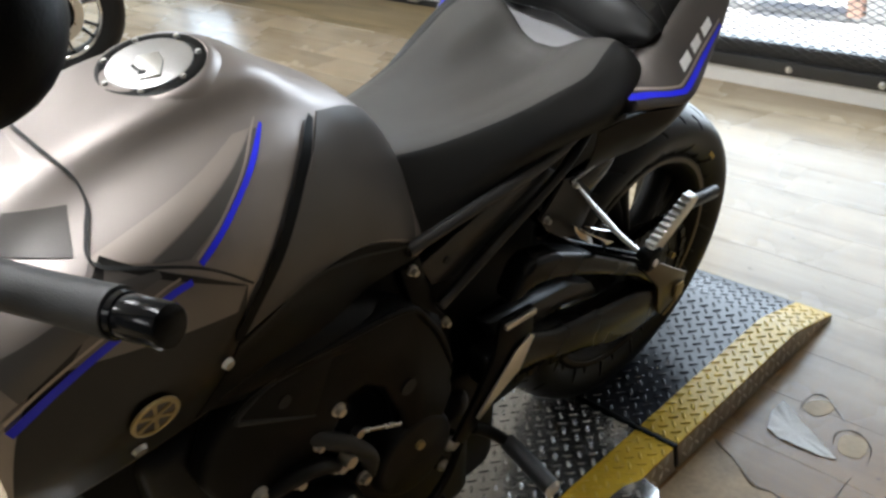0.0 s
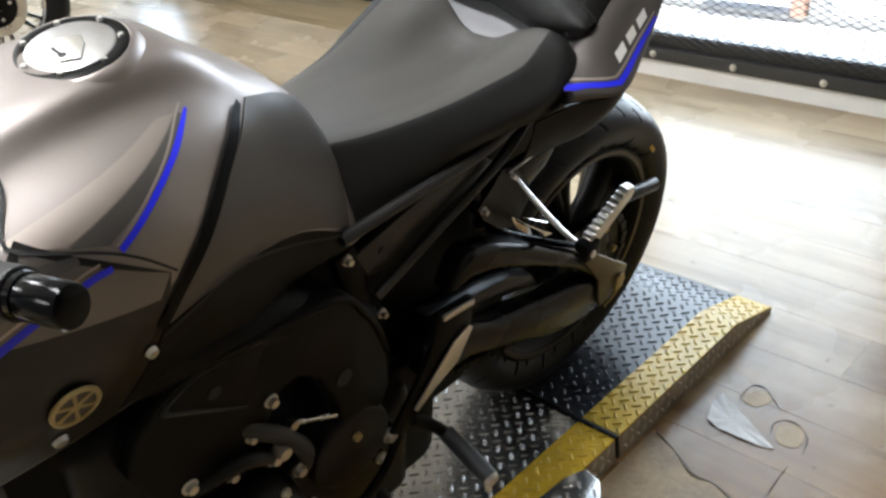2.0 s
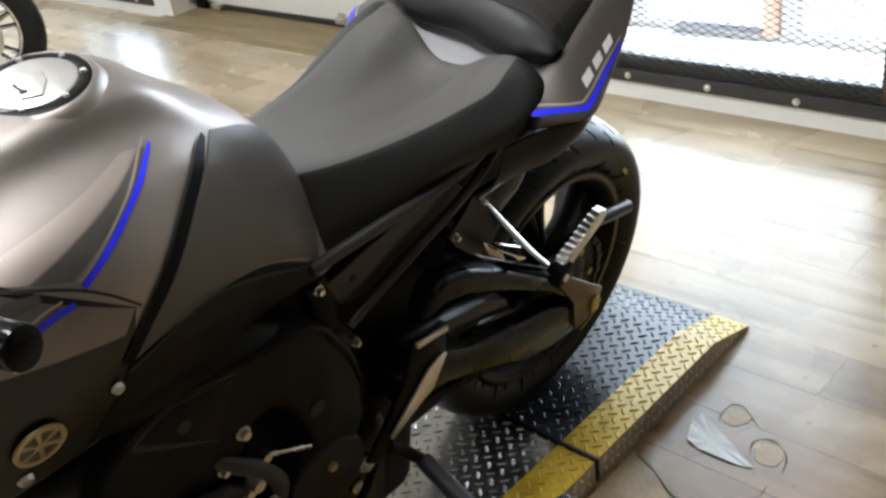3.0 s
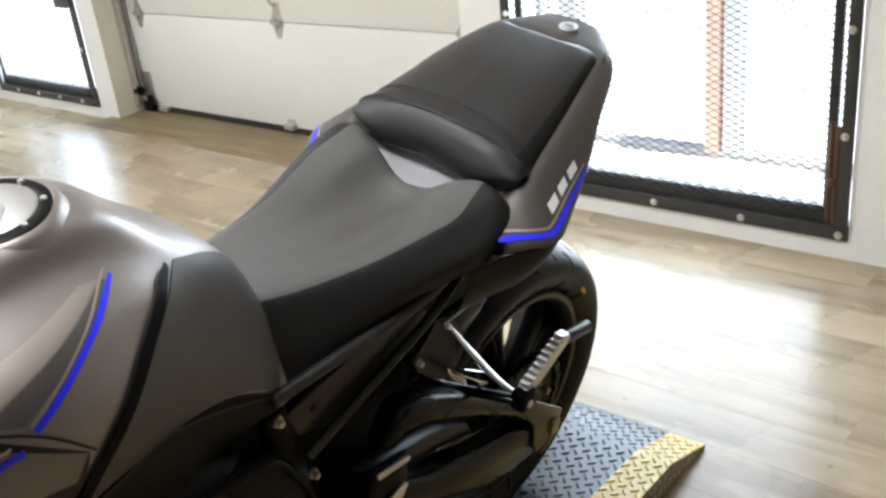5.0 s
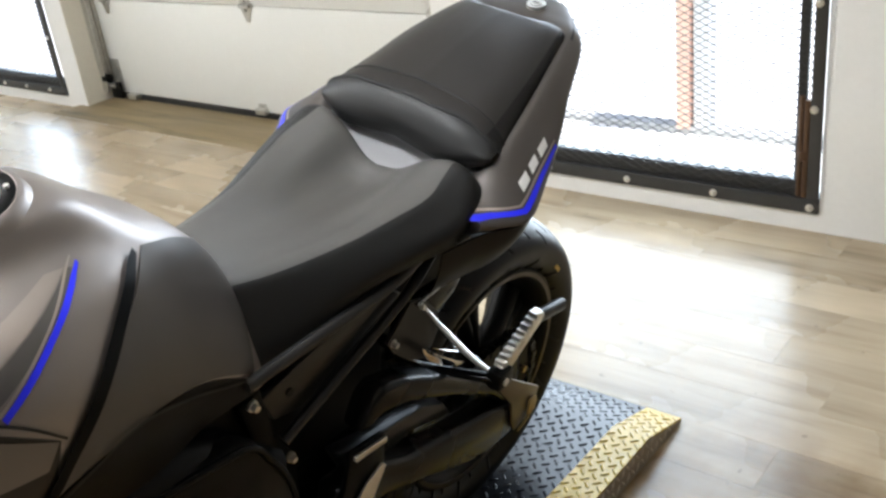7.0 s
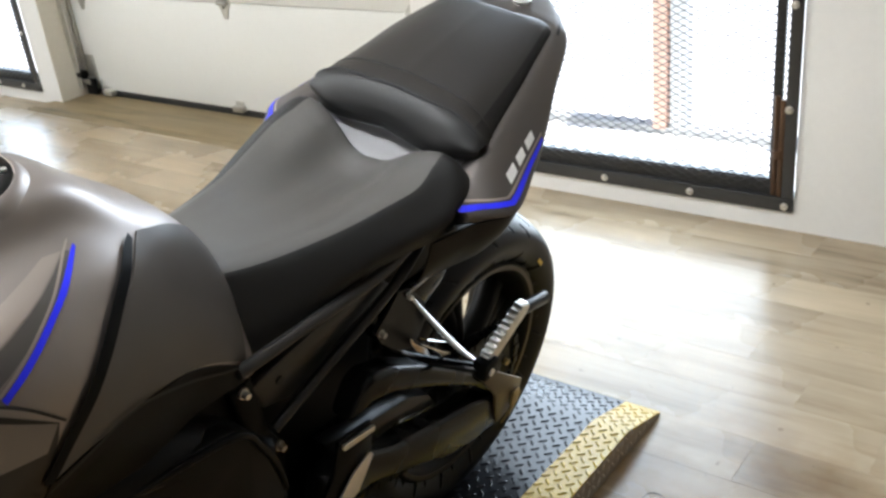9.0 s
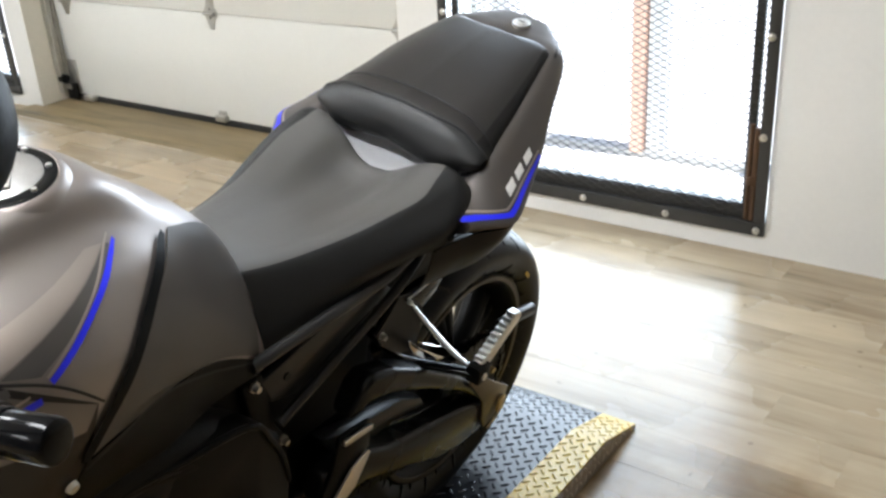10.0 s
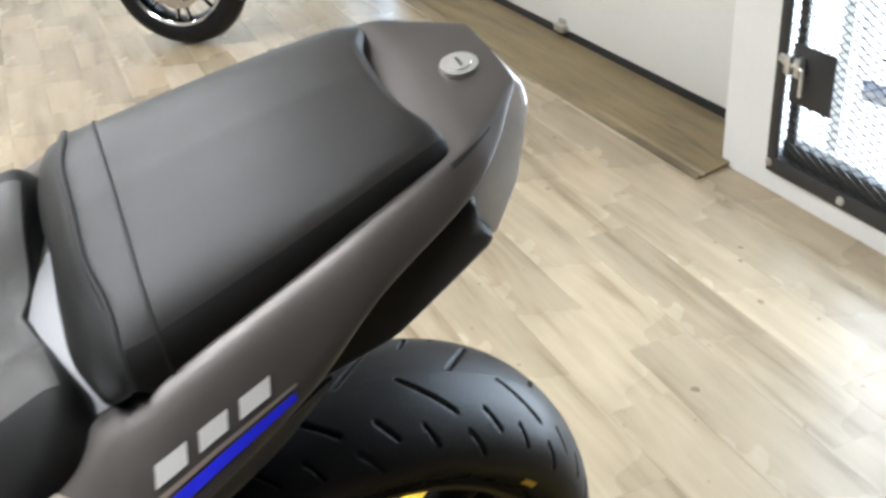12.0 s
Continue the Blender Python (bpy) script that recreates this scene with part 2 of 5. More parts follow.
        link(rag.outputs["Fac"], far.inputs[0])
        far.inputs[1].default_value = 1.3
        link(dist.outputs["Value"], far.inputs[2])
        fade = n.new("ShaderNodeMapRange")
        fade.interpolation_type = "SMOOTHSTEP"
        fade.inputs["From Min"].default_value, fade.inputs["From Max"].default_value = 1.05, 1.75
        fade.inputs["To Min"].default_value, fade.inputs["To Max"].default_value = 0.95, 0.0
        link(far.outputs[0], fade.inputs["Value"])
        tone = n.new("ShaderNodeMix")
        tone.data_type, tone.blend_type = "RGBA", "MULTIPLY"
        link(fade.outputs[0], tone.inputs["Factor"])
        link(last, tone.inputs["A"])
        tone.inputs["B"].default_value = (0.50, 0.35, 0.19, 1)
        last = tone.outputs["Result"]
    # small dark knots and specks of dirt
    dots, dark = n.new("ShaderNodeTexNoise"), n.new("ShaderNodeMapRange")
    dots.inputs["Scale"].default_value, dots.inputs["Detail"].default_value = 26.0, 1
    link(shift.outputs[0], dots.inputs["Vector"])
    dark.inputs["From Min"].default_value, dark.inputs["From Max"].default_value = 0.745, 0.80
    dark.inputs["To Min"].default_value, dark.inputs["To Max"].default_value = 0.0, 0.6
    link(dots.outputs["Fac"], dark.inputs["Value"])
    spot = n.new("ShaderNodeMix")
    spot.data_type, spot.blend_type = "RGBA", "MULTIPLY"
    link(dark.outputs[0], spot.inputs["Factor"])
    link(last, spot.inputs["A"])
    spot.inputs["B"].default_value = (0.22, 0.17, 0.12, 1)
    link(spot.outputs["Result"], p.inputs["Base Color"])
    p.inputs["Specular IOR Level"].default_value = 0.4
    rr = n.new("ShaderNodeMapRange")
    rr.inputs["To Min"].default_value, rr.inputs["To Max"].default_value = rough - 0.03, rough + 0.08
    link(st.outputs["Fac"], rr.inputs["Value"])
    link(rr.outputs[0], p.inputs["Roughness"])
    bp = n.new("ShaderNodeBump")
    bp.inputs["Strength"].default_value, bp.inputs["Distance"].default_value = 0.15, 0.001
    link(g2.outputs["Fac"], bp.inputs["Height"])
    link(bp.outputs[0], p.inputs["Normal"])
    return m


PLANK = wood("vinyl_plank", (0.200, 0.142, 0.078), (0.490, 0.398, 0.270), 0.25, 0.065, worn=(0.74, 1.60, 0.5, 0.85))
RAMP_WOOD = wood("worn_plywood", (0.085, 0.064, 0.030), (0.27, 0.205, 0.112), 0.5)


# ---- building helpers ----
def finish(name, bm, material, parent=None, label="", smooth=True, angle=40):
    me = bpy.data.meshes.new(name)
    bm.to_mesh(me)
    bm.free()
    me.materials.append(material)
    if smooth:
        for f in me.polygons:
            f.use_smooth = True
        me.set_sharp_from_angle(angle=radians(angle))
    ob = new(name, me)
    if parent:
        ob.parent = parent
    if label:
        ob["label"] = label
    return ob


def part(name, bm, material, parent, label=""):
    return finish(name, bm, material, parent, label)


def thing(name, label, category, m=None, group="", kind=""):
    ob = new(name)
    ob.empty_display_size = 0.1
    if m is not None:
        ob.matrix_world = m
    return tagged(ob, label, category, group, kind)


def add_box(bm, x0, x1, y0, y1, z0, z1, bevel=0.0, seg=2):
    r = bmesh.ops.create_cube(bm, size=1, matrix=Matrix.LocRotScale(((x0 + x1) / 2, (y0 + y1) / 2, (z0 + z1) / 2), None, (x1 - x0, y1 - y0, z1 - z0)))
    if bevel:
        es = {e for v in r["verts"] for e in v.link_edges}
        bmesh.ops.bevel(bm, geom=list(es), offset=bevel, segments=seg, affect="EDGES", profile=0.5)
    return bm


def box(x0, x1, y0, y1, z0, z1, bevel=0.0, seg=2):
    return add_box(bmesh.new(), x0, x1, y0, y1, z0, z1, bevel, seg)


def cyl(p, q, r, r2=None, n=20, bevel=0.0):
    """A cylinder or cone from p to q."""
    p, q = Vector(p), Vector(q)
    bm = bmesh.new()
    rot = (q - p).to_track_quat("Z", "Y").to_matrix().to_4x4()
    bmesh.ops.create_cone(bm, cap_ends=True, segments=n, radius1=r, radius2=r if r2 is None else r2, depth=(q - p).length, matrix=Matrix.Translation((p + q) / 2) @ rot)
    if bevel:
        es = [e for e in bm.edges if len(e.link_faces) == 2 and e.calc_face_angle(0) > 1.0]
        bmesh.ops.bevel(bm, geom=es, offset=bevel, segments=2, affect="EDGES", profile=0.5)
    return bm


def merge(*bms):
    out = bms[0]
    for b in bms[1:]:
        me = bpy.data.meshes.new("tmp")
        b.to_mesh(me)
        b.free()
        out.from_mesh(me)
        bpy.data.meshes.remove(me)
    return out


def catmull(points, n):
    """n points along a smooth curve through the given ones."""
    P = np.array(points, float)
    P = np.vstack([2 * P[0] - P[1], P, 2 * P[-1] - P[-2]])
    t = np.linspace(0, len(P) - 3 - 1e-9, n)
    i = t.astype(int)
    f = (t - i)[:, None]
    a, b, c, d = P[i], P[i + 1], P[i + 2], P[i + 3]
    return 0.5 * (2 * b + (c - a) * f + (2 * a - 5 * b + 4 * c - d) * f**2 + (3 * b - a - 3 * c + d) * f**3)


def tube(points, r, n=14, m=24, flat=1.0):
    """A round bar along a smooth curve."""
    P = catmull(points, m) if len(points) > 2 else np.array(points, float)
    rs = np.interp(np.linspace(0, 1, len(P)), np.linspace(0, 1, len(r)), r) if hasattr(r, "__len__") else [r] * len(P)
    bm = bmesh.new()
    rings = []
    up = Vector((0.13, 0.2, 1)).normalized()
    for k, p in enumerate(P):
        d = Vector(P[min(k + 1, len(P) - 1)] - P[max(k - 1, 0)]).normalized()
        s = d.cross(up).normalized()
        u = s.cross(d)
        rings.append([bm.verts.new(Vector(p) + float(rs[k]) * (math.cos(a) * s + flat * math.sin(a) * u)) for a in np.linspace(0, 2 * math.pi, n, endpoint=False)])
    for a, b in zip(rings, rings[1:]):
        for j in range(n):
            bm.faces.new((a[j], a[(j + 1) % n], b[(j + 1) % n], b[j]))
    bm.faces.new(rings[0][::-1])
    bm.faces.new(rings[-1])
    bmesh.ops.recalc_face_normals(bm, faces=bm.faces)
    return bm


def lathe(profile, n=64, closed=False):
    """Turns (radius, x) points about the x axis."""
    bm = bmesh.new()
    rings = [[bm.verts.new((x, r * math.cos(a), r * math.sin(a))) for a in np.linspace(0, 2 * math.pi, n, endpoint=False)] for r, x in profile]
    pairs = list(zip(rings, rings[1:])) + ([(rings[-1], rings[0])] if closed else [])
    for a, b in pairs:
        for j in range(n):
            bm.faces.new((a[j], a[(j + 1) % n], b[(j + 1) % n], b[j]))
    bmesh.ops.recalc_face_normals(bm, faces=bm.faces)
    return bm


def slab(outline, thick, m, bevel=0.0, seg=2):
    """A plate: a flat outline (u, v) given depth along its normal, rounded, and laid by the matrix m."""
    bm = bmesh.new()
    vs = [bm.verts.new((u, v, 0)) for u, v in outline]
    f = bm.faces.new(vs)
    r = bmesh.ops.extrude_face_region(bm, geom=[f])
    bmesh.ops.translate(bm, verts=[v for v in r["geom"] if isinstance(v, bmesh.types.BMVert)], vec=(0, 0, thick))
    bmesh.ops.recalc_face_normals(bm, faces=bm.faces)
    if bevel:
        bmesh.ops.bevel(bm, geom=list(bm.edges), offset=bevel, segments=seg, affect="EDGES", profile=0.5)
    bmesh.ops.transform(bm, matrix=m, verts=bm.verts)
    return bm


def on_side(x):
    """u runs to the rear, v up, depth outwards, at the distance x from the middle plane."""
    return Matrix(((0, 0, 1, x), (1, 0, 0, 0), (0, 1, 0, 0), (0, 0, 0, 1)))


class Skin:
    """A smooth half surface through sections (y, [(x, z), ...]) from the middle outwards; a third number shifts a point along y."""

    def __init__(self, sections, low=0.15):
        self.net = np.array([[(p[0], y + sum(p[2:]), p[1]) for p in s] for y, s in sections], float)
        P = self.net
        P = np.concatenate([2 * P[:1] - P[1:2], P, 2 * P[-1:] - P[-2:-1]])
        self.pad = np.concatenate([2 * P[:, :1] - P[:, 1:2], P, 2 * P[:, -1:] - P[:, -2:-1]], 1)
        self.uv = [(u, v) for u in np.linspace(0, 1, 31) for v in np.linspace(low, 1, 31)]
        self.low = low if low > 0.15 else 0.0
        self.coarse = np.array([self.at(u, v)[1:] for u, v in self.uv])
        self.found = {}

    def at(self, u, v):
        w, k = [], []
        for t, n in ((u, self.net.shape[0]), (v, self.net.shape[1])):
            t = min(max(t, 0.0), 1.0) * (n - 1)
            i = min(int(t), n - 2)
            f = t - i
            w.append(np.array(((-f + 2 * f * f - f**3) / 2, (2 - 5 * f * f + 3 * f**3) / 2, (f + 4 * f * f - 3 * f**3) / 2, (f**3 - f * f) / 2)))
            k.append(i)
        block = self.pad[k[0]:k[0] + 4, k[1]:k[1] + 4]
        return w[1] @ (w[0] @ block.reshape(4, 12)).reshape(4, 3)

    def normal(self, u, v):
        e = 1e-3
        a = self.at(min(u + e, 1), v) - self.at(max(u - e, 0), v)
        b = self.at(u, min(v + e, 1)) - self.at(u, max(v - e, 0))
        n = np.cross(b, a)
        n = n / (np.linalg.norm(n) + 1e-12)
        return n if n[0] > 0 or n[2] > 0.5 else -n

    def find(self, y, z):
        """The (u, v) of the outer side at y and z."""
        key = (round(float(y), 6), round(float(z), 6))
        if key in self.found:
            return self.found[key]
        u, v = self.uv[int(((self.coarse - key) ** 2).sum(1).argmin())]
        e = 1e-4
        for _ in range(12):
            a = self.at(u, v)[1:]
            p = a - key
            if abs(p).max() < 1e-6:
                break
            su, sv = (-e if u > 0.99 else e), (-e if v > 0.99 else e)
            J = np.stack([(self.at(u + su, v)[1:] - a) / su, (self.at(u, v + sv)[1:] - a) / sv], 1)
            if abs(np.linalg.det(J)) < 1e-9:
                break
            du = np.linalg.solve(J, -p)
            u, v = float(np.clip(u + np.clip(du[0], -0.1, 0.1), 0, 1)), float(np.clip(v + np.clip(du[1], -0.1, 0.1), self.low, 1))
        self.found[key] = (u, v)
        return u, v

    def side(self, y, z, off=0.0):
        u, v = self.find(y, z)
        return self.at(u, v) + off * self.normal(u, v)

    def mesh(self, nu=60, nv=30, both=True, u0=0.0, u1=1.0, v0=0.0, v1=1.0, off=0.0, thick=0.0, caps=False):
        bm = bmesh.new()
        signs = (1, -1) if both else (1,)
        for s in signs:
            grid = []
            for a in np.linspace(u0, u1, nu):
                line = []
                for b in np.linspace(v0, v1, nv):
                    p = self.at(a, b)
                    if off:
                        p = p + off * self.normal(a, b)
                    line.append(bm.verts.new((s * p[0], p[1], p[2])))
                grid.append(line)
            for i in range(nu - 1):
                for j in range(nv - 1):
                    q = (grid[i][j], grid[i][j + 1], grid[i + 1][j + 1], grid[i + 1][j])
                    bm.faces.new(q)
            if caps:
                for line in (grid[0], grid[-1]):
                    z = min(v.co.z for v in line)
                    c = bm.verts.new((0, line[0].co.y, line[-1].co.z))
                    for j in range(nv - 1):
                        bm.faces.new((line[j], line[j + 1], c))
        bmesh.ops.remove_doubles(bm, verts=bm.verts, dist=0.0004)
        bmesh.ops.recalc_face_normals(bm, faces=bm.faces)
        if thick:
            bmesh.ops.solidify(bm, geom=list(bm.faces), thickness=thick)
        return bm


def strip(skin, path, widths, off=0.0012, n=40, sign=1, smooth=True):
    """A decal band on a skin, along a path of (y, z)."""
    P = catmull(path, n) if smooth else np.array(path, float)
    if not smooth:
        d = np.r_[0, np.cumsum(np.hypot(*np.diff(P, axis=0).T))]
        t = np.sort(np.unique(np.r_[np.linspace(0, d[-1], n), d]))
        P = np.stack([np.interp(t, d, P[:, 0]), np.interp(t, d, P[:, 1])], 1)
    T = np.gradient(P, axis=0)
    T /= np.linalg.norm(T, axis=1)[:, None] + 1e-12
    N = np.stack([-T[:, 1], T[:, 0]], 1)
    w = np.interp(np.linspace(0, 1, len(P)), np.linspace(0, 1, len(widths)), widths)[:, None] / 2
    bm = bmesh.new()
    rows = []
    for k in range(len(P)):
        line = []
        for f in (-1, -0.33, 0.33, 1):
            q = skin.side(*(P[k] + f * w[k] * N[k]), off)
            line.append(bm.verts.new((sign * q[0], q[1], q[2])))
        rows.append(line)
    for a, b in zip(rows, rows[1:]):
        for j in range(3):
            bm.faces.new((a[j], a[j + 1], b[j + 1], b[j]))
    bmesh.ops.recalc_face_normals(bm, faces=bm.faces)
    return bm


def patch(skin, corners, off=0.0012, n=8, m=14, sign=1, thick=0.0, bow=(0, 0, 0, 0)):
    """A four-sided piece on a skin, with corners (y, z) in order. bow: how far each side bulges out."""
    C = np.array(corners, float)
    mid = C.mean(0)

    def edge(k, t):
        a, b = C[k], C[(k + 1) % 4]
        out = np.array([b[1] - a[1], a[0] - b[0]])
        out = out / (np.linalg.norm(out) + 1e-12)
        if out @ ((a + b) / 2 - mid) < 0:
            out = -out
        return a + (b - a) * t + out * bow[k] * 4 * t * (1 - t)

    bm = bmesh.new()
    rows = []
    for s in np.linspace(0, 1, n):
        line = []
        for t in np.linspace(0, 1, m):
            p = (1 - s) * edge(0, t) + s * edge(2, 1 - t) + (1 - t) * edge(3, 1 - s) + t * edge(1, s)
            p = p - ((1 - s) * (1 - t) * C[0] + (1 - s) * t * C[1] + s * t * C[2] + s * (1 - t) * C[3])
            q = skin.side(*p, off)
            line.append(bm.verts.new((sign * q[0], q[1], q[2])))
        rows.append(line)
    for a, b in zip(rows, rows[1:]):
        for j in range(m - 1):
            bm.faces.new((a[j], a[j + 1], b[j + 1], b[j]))
    bmesh.ops.recalc_face_normals(bm, faces=bm.faces)
    ref = bm.faces[:] and sum(f.normal.x * sign for f in bm.faces)
    if ref < 0:
        bmesh.ops.reverse_faces(bm, faces=bm.faces)
    if thick:
        bmesh.ops.solidify(bm, geom=list(bm.faces), thickness=thick)
    return bm


# ---- the room ----
def wall(name, pieces, label, material=WALL_PAINT):
    bm = bmesh.new()
    for p in pieces:
        add_box(bm, *p)
    ob = finish(name, bm, material, smooth=False)
    return tagged(ob, label, "wall", kind="structure")


GX0, GX1, GZ0, GZ1 = -0.80, 0.437, 0.064, 2.2    # right window opening
LX0, LX1 = -4.86, -3.70                         # left window opening
DX0, DX1, DZ1 = -3.53, -1.0, 2.35               # garage door opening
XL, XR, YB, CEIL = -5.12, 4.2, -4.6, 3.1
T = 0.2
wall("wall_north", [
    (XL - T, LX0, WALL, WALL + T, -0.05, CEIL), (LX0, LX1, WALL, WALL + T, -0.05, GZ0), (LX0, LX1, WALL, WALL + T, GZ1, CEIL),
    (LX1, DX0, WALL, WALL + T, -0.05, CEIL), (DX0, DX1, WALL, WALL + T, DZ1, CEIL), (DX1, GX0, WALL, WALL + T, -0.05, CEIL),
    (GX0, GX1, WALL, WALL + T, -0.05, GZ0), (GX0, GX1, WALL, WALL + T, GZ1, CEIL), (GX1, XR + T, WALL, WALL + T, -0.05, CEIL)],
    "white painted wall with two barred windows and a door")
wall("wall_west", [(XL - T, XL, YB, WALL, -0.05, CEIL)], "white painted side wall of the showroom")
# unseen east and south walls, added dark to hold fill light off the bike
wall("wall_east", [(XR, XR + T, YB, WALL, -0.05, CEIL)], "unseen side wall, made dark to cut fill light", FILL_CUT_PAINT)
wall("wall_south", [(XL - T, XR + T, YB - T, YB, -0.05, CEIL)], "unseen rear wall, made dark to cut fill light", FILL_CUT_PAINT)
tagged(finish("ceiling", box(XL - T, XR + T, YB - T, WALL + T, CEIL, CEIL + 0.15), CEIL_PAINT, smooth=False), "plain white painted ceiling", "ceiling", kind="structure")
floor = tagged(finish("floor", box(XL - T, XR + T, YB - T, WALL + T, -0.12, -0.006), mat("plank_joint", (0.24, 0.18, 0.11), 0.5), smooth=False), "floor of pale wood-look vinyl planks, glossy and worn", "floor", kind="structure")
tagged(finish("ground", box(-60, 60, WALL + T, 120, -0.2, -0.02), CONCRETE, smooth=False), "pale concrete forecourt in bright daylight", "ground", kind="structure")

# ceiling lights
for lx, ly in ((-2.4, 1.0), (-3.8, -1.2), (0.2, 0.7), (-0.5, -2.6)):
    fx = thing("ceiling_light", "white ceiling panel light, switched on", "ceiling light", pose(lx, ly, CEIL), group="ceiling lights")
    part("frame", merge(box(-0.62, 0.62, -0.17, -0.15, -0.05, 0), box(-0.62, 0.62, 0.15, 0.17, -0.05, 0), box(-0.62, -0.6, -0.15, 0.15, -0.05, 0), box(0.6, 0.62, -0.15, 0.15, -0.05, 0)), WHITE_FRAME, fx)
    part("diffuser", box(-0.6, 0.6, -0.15, 0.15, -0.04, -0.03), glow("diffuser_light", (1, 0.985, 0.96), 36), fx)


# ---- window gates of expanded metal ----
def mesh_sheet(x0, x1, z0, z1, y, w=0.046, h=0.023, r=0.0014):
    """Expanded metal: crossing slanted strands, each a flat bar."""
    verts, faces = [], []

    def bar(a, b):
        d = (b - a).normalized()
        s = Vector((-d.z, 0, d.x)) * r
        k = len(verts)
        for p in (a, b):
            for sx in (-1, 1):
                for sy in (-1, 1):
                    verts.append(tuple(p + sx * s + Vector((0, sy * 0.0012, 0))))
        for f in ((0, 1, 5, 4), (1, 3, 7, 5), (3, 2, 6, 7), (2, 0, 4, 6)):
            faces.append(tuple(k + i for i in f))

    nx, nz = int((x1 - x0) / w), int((z1 - z0) / h)
    w, h = (x1 - x0) / nx, (z1 - z0) / nz
    for i in range(nx):
        for j in range(nz):
            a = x0 + i * w
            c = z0 + j * h
            m = Vector((a + w / 2, y, c))
            t = Vector((a + w / 2, y, c + h))
            l, rr = Vector((a, y, c + h / 2)), Vector((a + w, y, c + h / 2))
            bar(m, l), bar(m, rr), bar(l, t), bar(rr, t)
    me = bpy.data.meshes.new("mesh")
    me.from_pydata(verts, [], faces)
    me.materials.append(GATE)
    return me


def gate(x0, x1, label, bolts, group="window gates"):
    g = thing("window_gate", label, "window gate", pose(0, WALL, 0), group)
    f, fb = 0.037, 0.046
    # outer angle frame, proud of the wall
    for name, b in (("bottom_rail", (x0, x1, -0.014, 0.05, GZ0, GZ0 + fb)), ("top_rail", (x0, x1, -0.014, 0.05, GZ1 - fb, GZ1)),
                    ("side_rail", (x0, x0 + f, -0.0145, -0.004, GZ0 + fb, GZ1 - fb)), ("side_rail", (x1 - f, x1, -0.0145, -0.004, GZ0 + fb, GZ1 - fb))):
        part(name, box(*b, 0.003), GATE, g)
    # inner gate leaf, behind the expanded metal
    i = 0.015
    for name, b in (("leaf_rail", (x0 + f + 0.001, x1 - f - 0.001, 0.004, 0.042, GZ0 + fb + 0.001, GZ0 + fb + 0.052)), ("leaf_stile", (x0 + f + i, x0 + f + i + 0.03, 0.0, 0.012, GZ0 + fb + 0.053, GZ1 - fb - i)),
                    ("leaf_stile", (x1 - f - i - 0.03, x1 - f - i, 0.0, 0.012, GZ0 + fb + 0.053, GZ1 - fb - i))):
        part(name, box(*b, 0.003), GATE, g)
    sheet = new("expanded_metal", mesh_sheet(x0 + f, x1 - f, GZ0 + fb - 0.006, GZ1 - fb, -0.003))
    sheet.parent = g
    sheet["kind"] = "stuff"
    sheet["label"] = "black diamond expanded metal"
    for bx, bz in bolts:
        part("bolt", merge(cyl((bx, -0.014, bz), (bx, -0.018, bz), 0.012, n=16), cyl((bx, -0.016, bz), (bx, -0.026, bz), 0.009, 0.006, n=12)), BOLT, g)
    return g


gb = [(-0.79, 0.09), (-0.516, 0.088), (-0.205, 0.086), (0.105, 0.085), (0.412, 0.083)] + [(0.412, 0.085 + 0.308 * k) for k in range(1, 7)] + [(-0.775, 0.085 + 0.308 * k) for k in range(1, 7)]
right_gate = gate(GX0, GX1, "black iron window gate with expanded metal, bolted to the wall", gb)
part("hinge_bar", merge(cyl((GX1 - 0.045, -0.008, 0.115), (GX1 - 0.045, -0.008, 0.42), 0.010, n=12), cyl((GX1 - 0.064, -0.006, 0.115), (GX1 - 0.064, -0.006, 0.43), 0.008, n=12), cyl((GX1 - 0.055, -0.008, 0.235), (GX1 - 0.055, -0.008, 0.262), 0.017, n=12)), RUST, right_gate, "rusty brown hinge bar")
part("lock_plate", box(GX0 + 0.05, GX0 + 0.2, -0.006, -0.001, 0.28, 0.44, 0.002), GATE, right_gate)
lock = part("slide_bolt", merge(tube([(GX0 + 0.035, -0.02, 0.385), (GX0 + 0.1, -0.024, 0.385), (GX0 + 0.112, -0.028, 0.37), (GX0 + 0.112, -0.028, 0.315)], 0.006, m=16), box(GX0 + 0.045, GX0 + 0.065, -0.03, -0.006, 0.36, 0.41, 0.003), box(GX0 + 0.08, GX0 + 0.1, -0.03, -0.006, 0.36, 0.41, 0.003)), BOLT, right_gate, "zinc slide bolt")
left_gate = gate(LX0, LX1, "black iron window gate with expanded metal, beside the garage door", [(LX1 - 0.03, 0.09 + 0.3 * k) for k in range(1, 7)] + [(LX0 + 0.25 * k, 0.088) for k in range(1, 5)])
part("lock_plate", box(LX1 - 0.19, LX1 - 0.02, -0.022, -0.016, 0.62, 0.86, 0.002), GATE, left_gate)
part("slide_bolt", merge(tube([(LX1 - 0.16, -0.034, 0.73), (LX1 - 0.03, -0.036, 0.73)], 0.006), box(LX1 - 0.14, LX1 - 0.07, -0.034, -0.02, 0.71, 0.75, 0.003)), BOLT, left_gate)

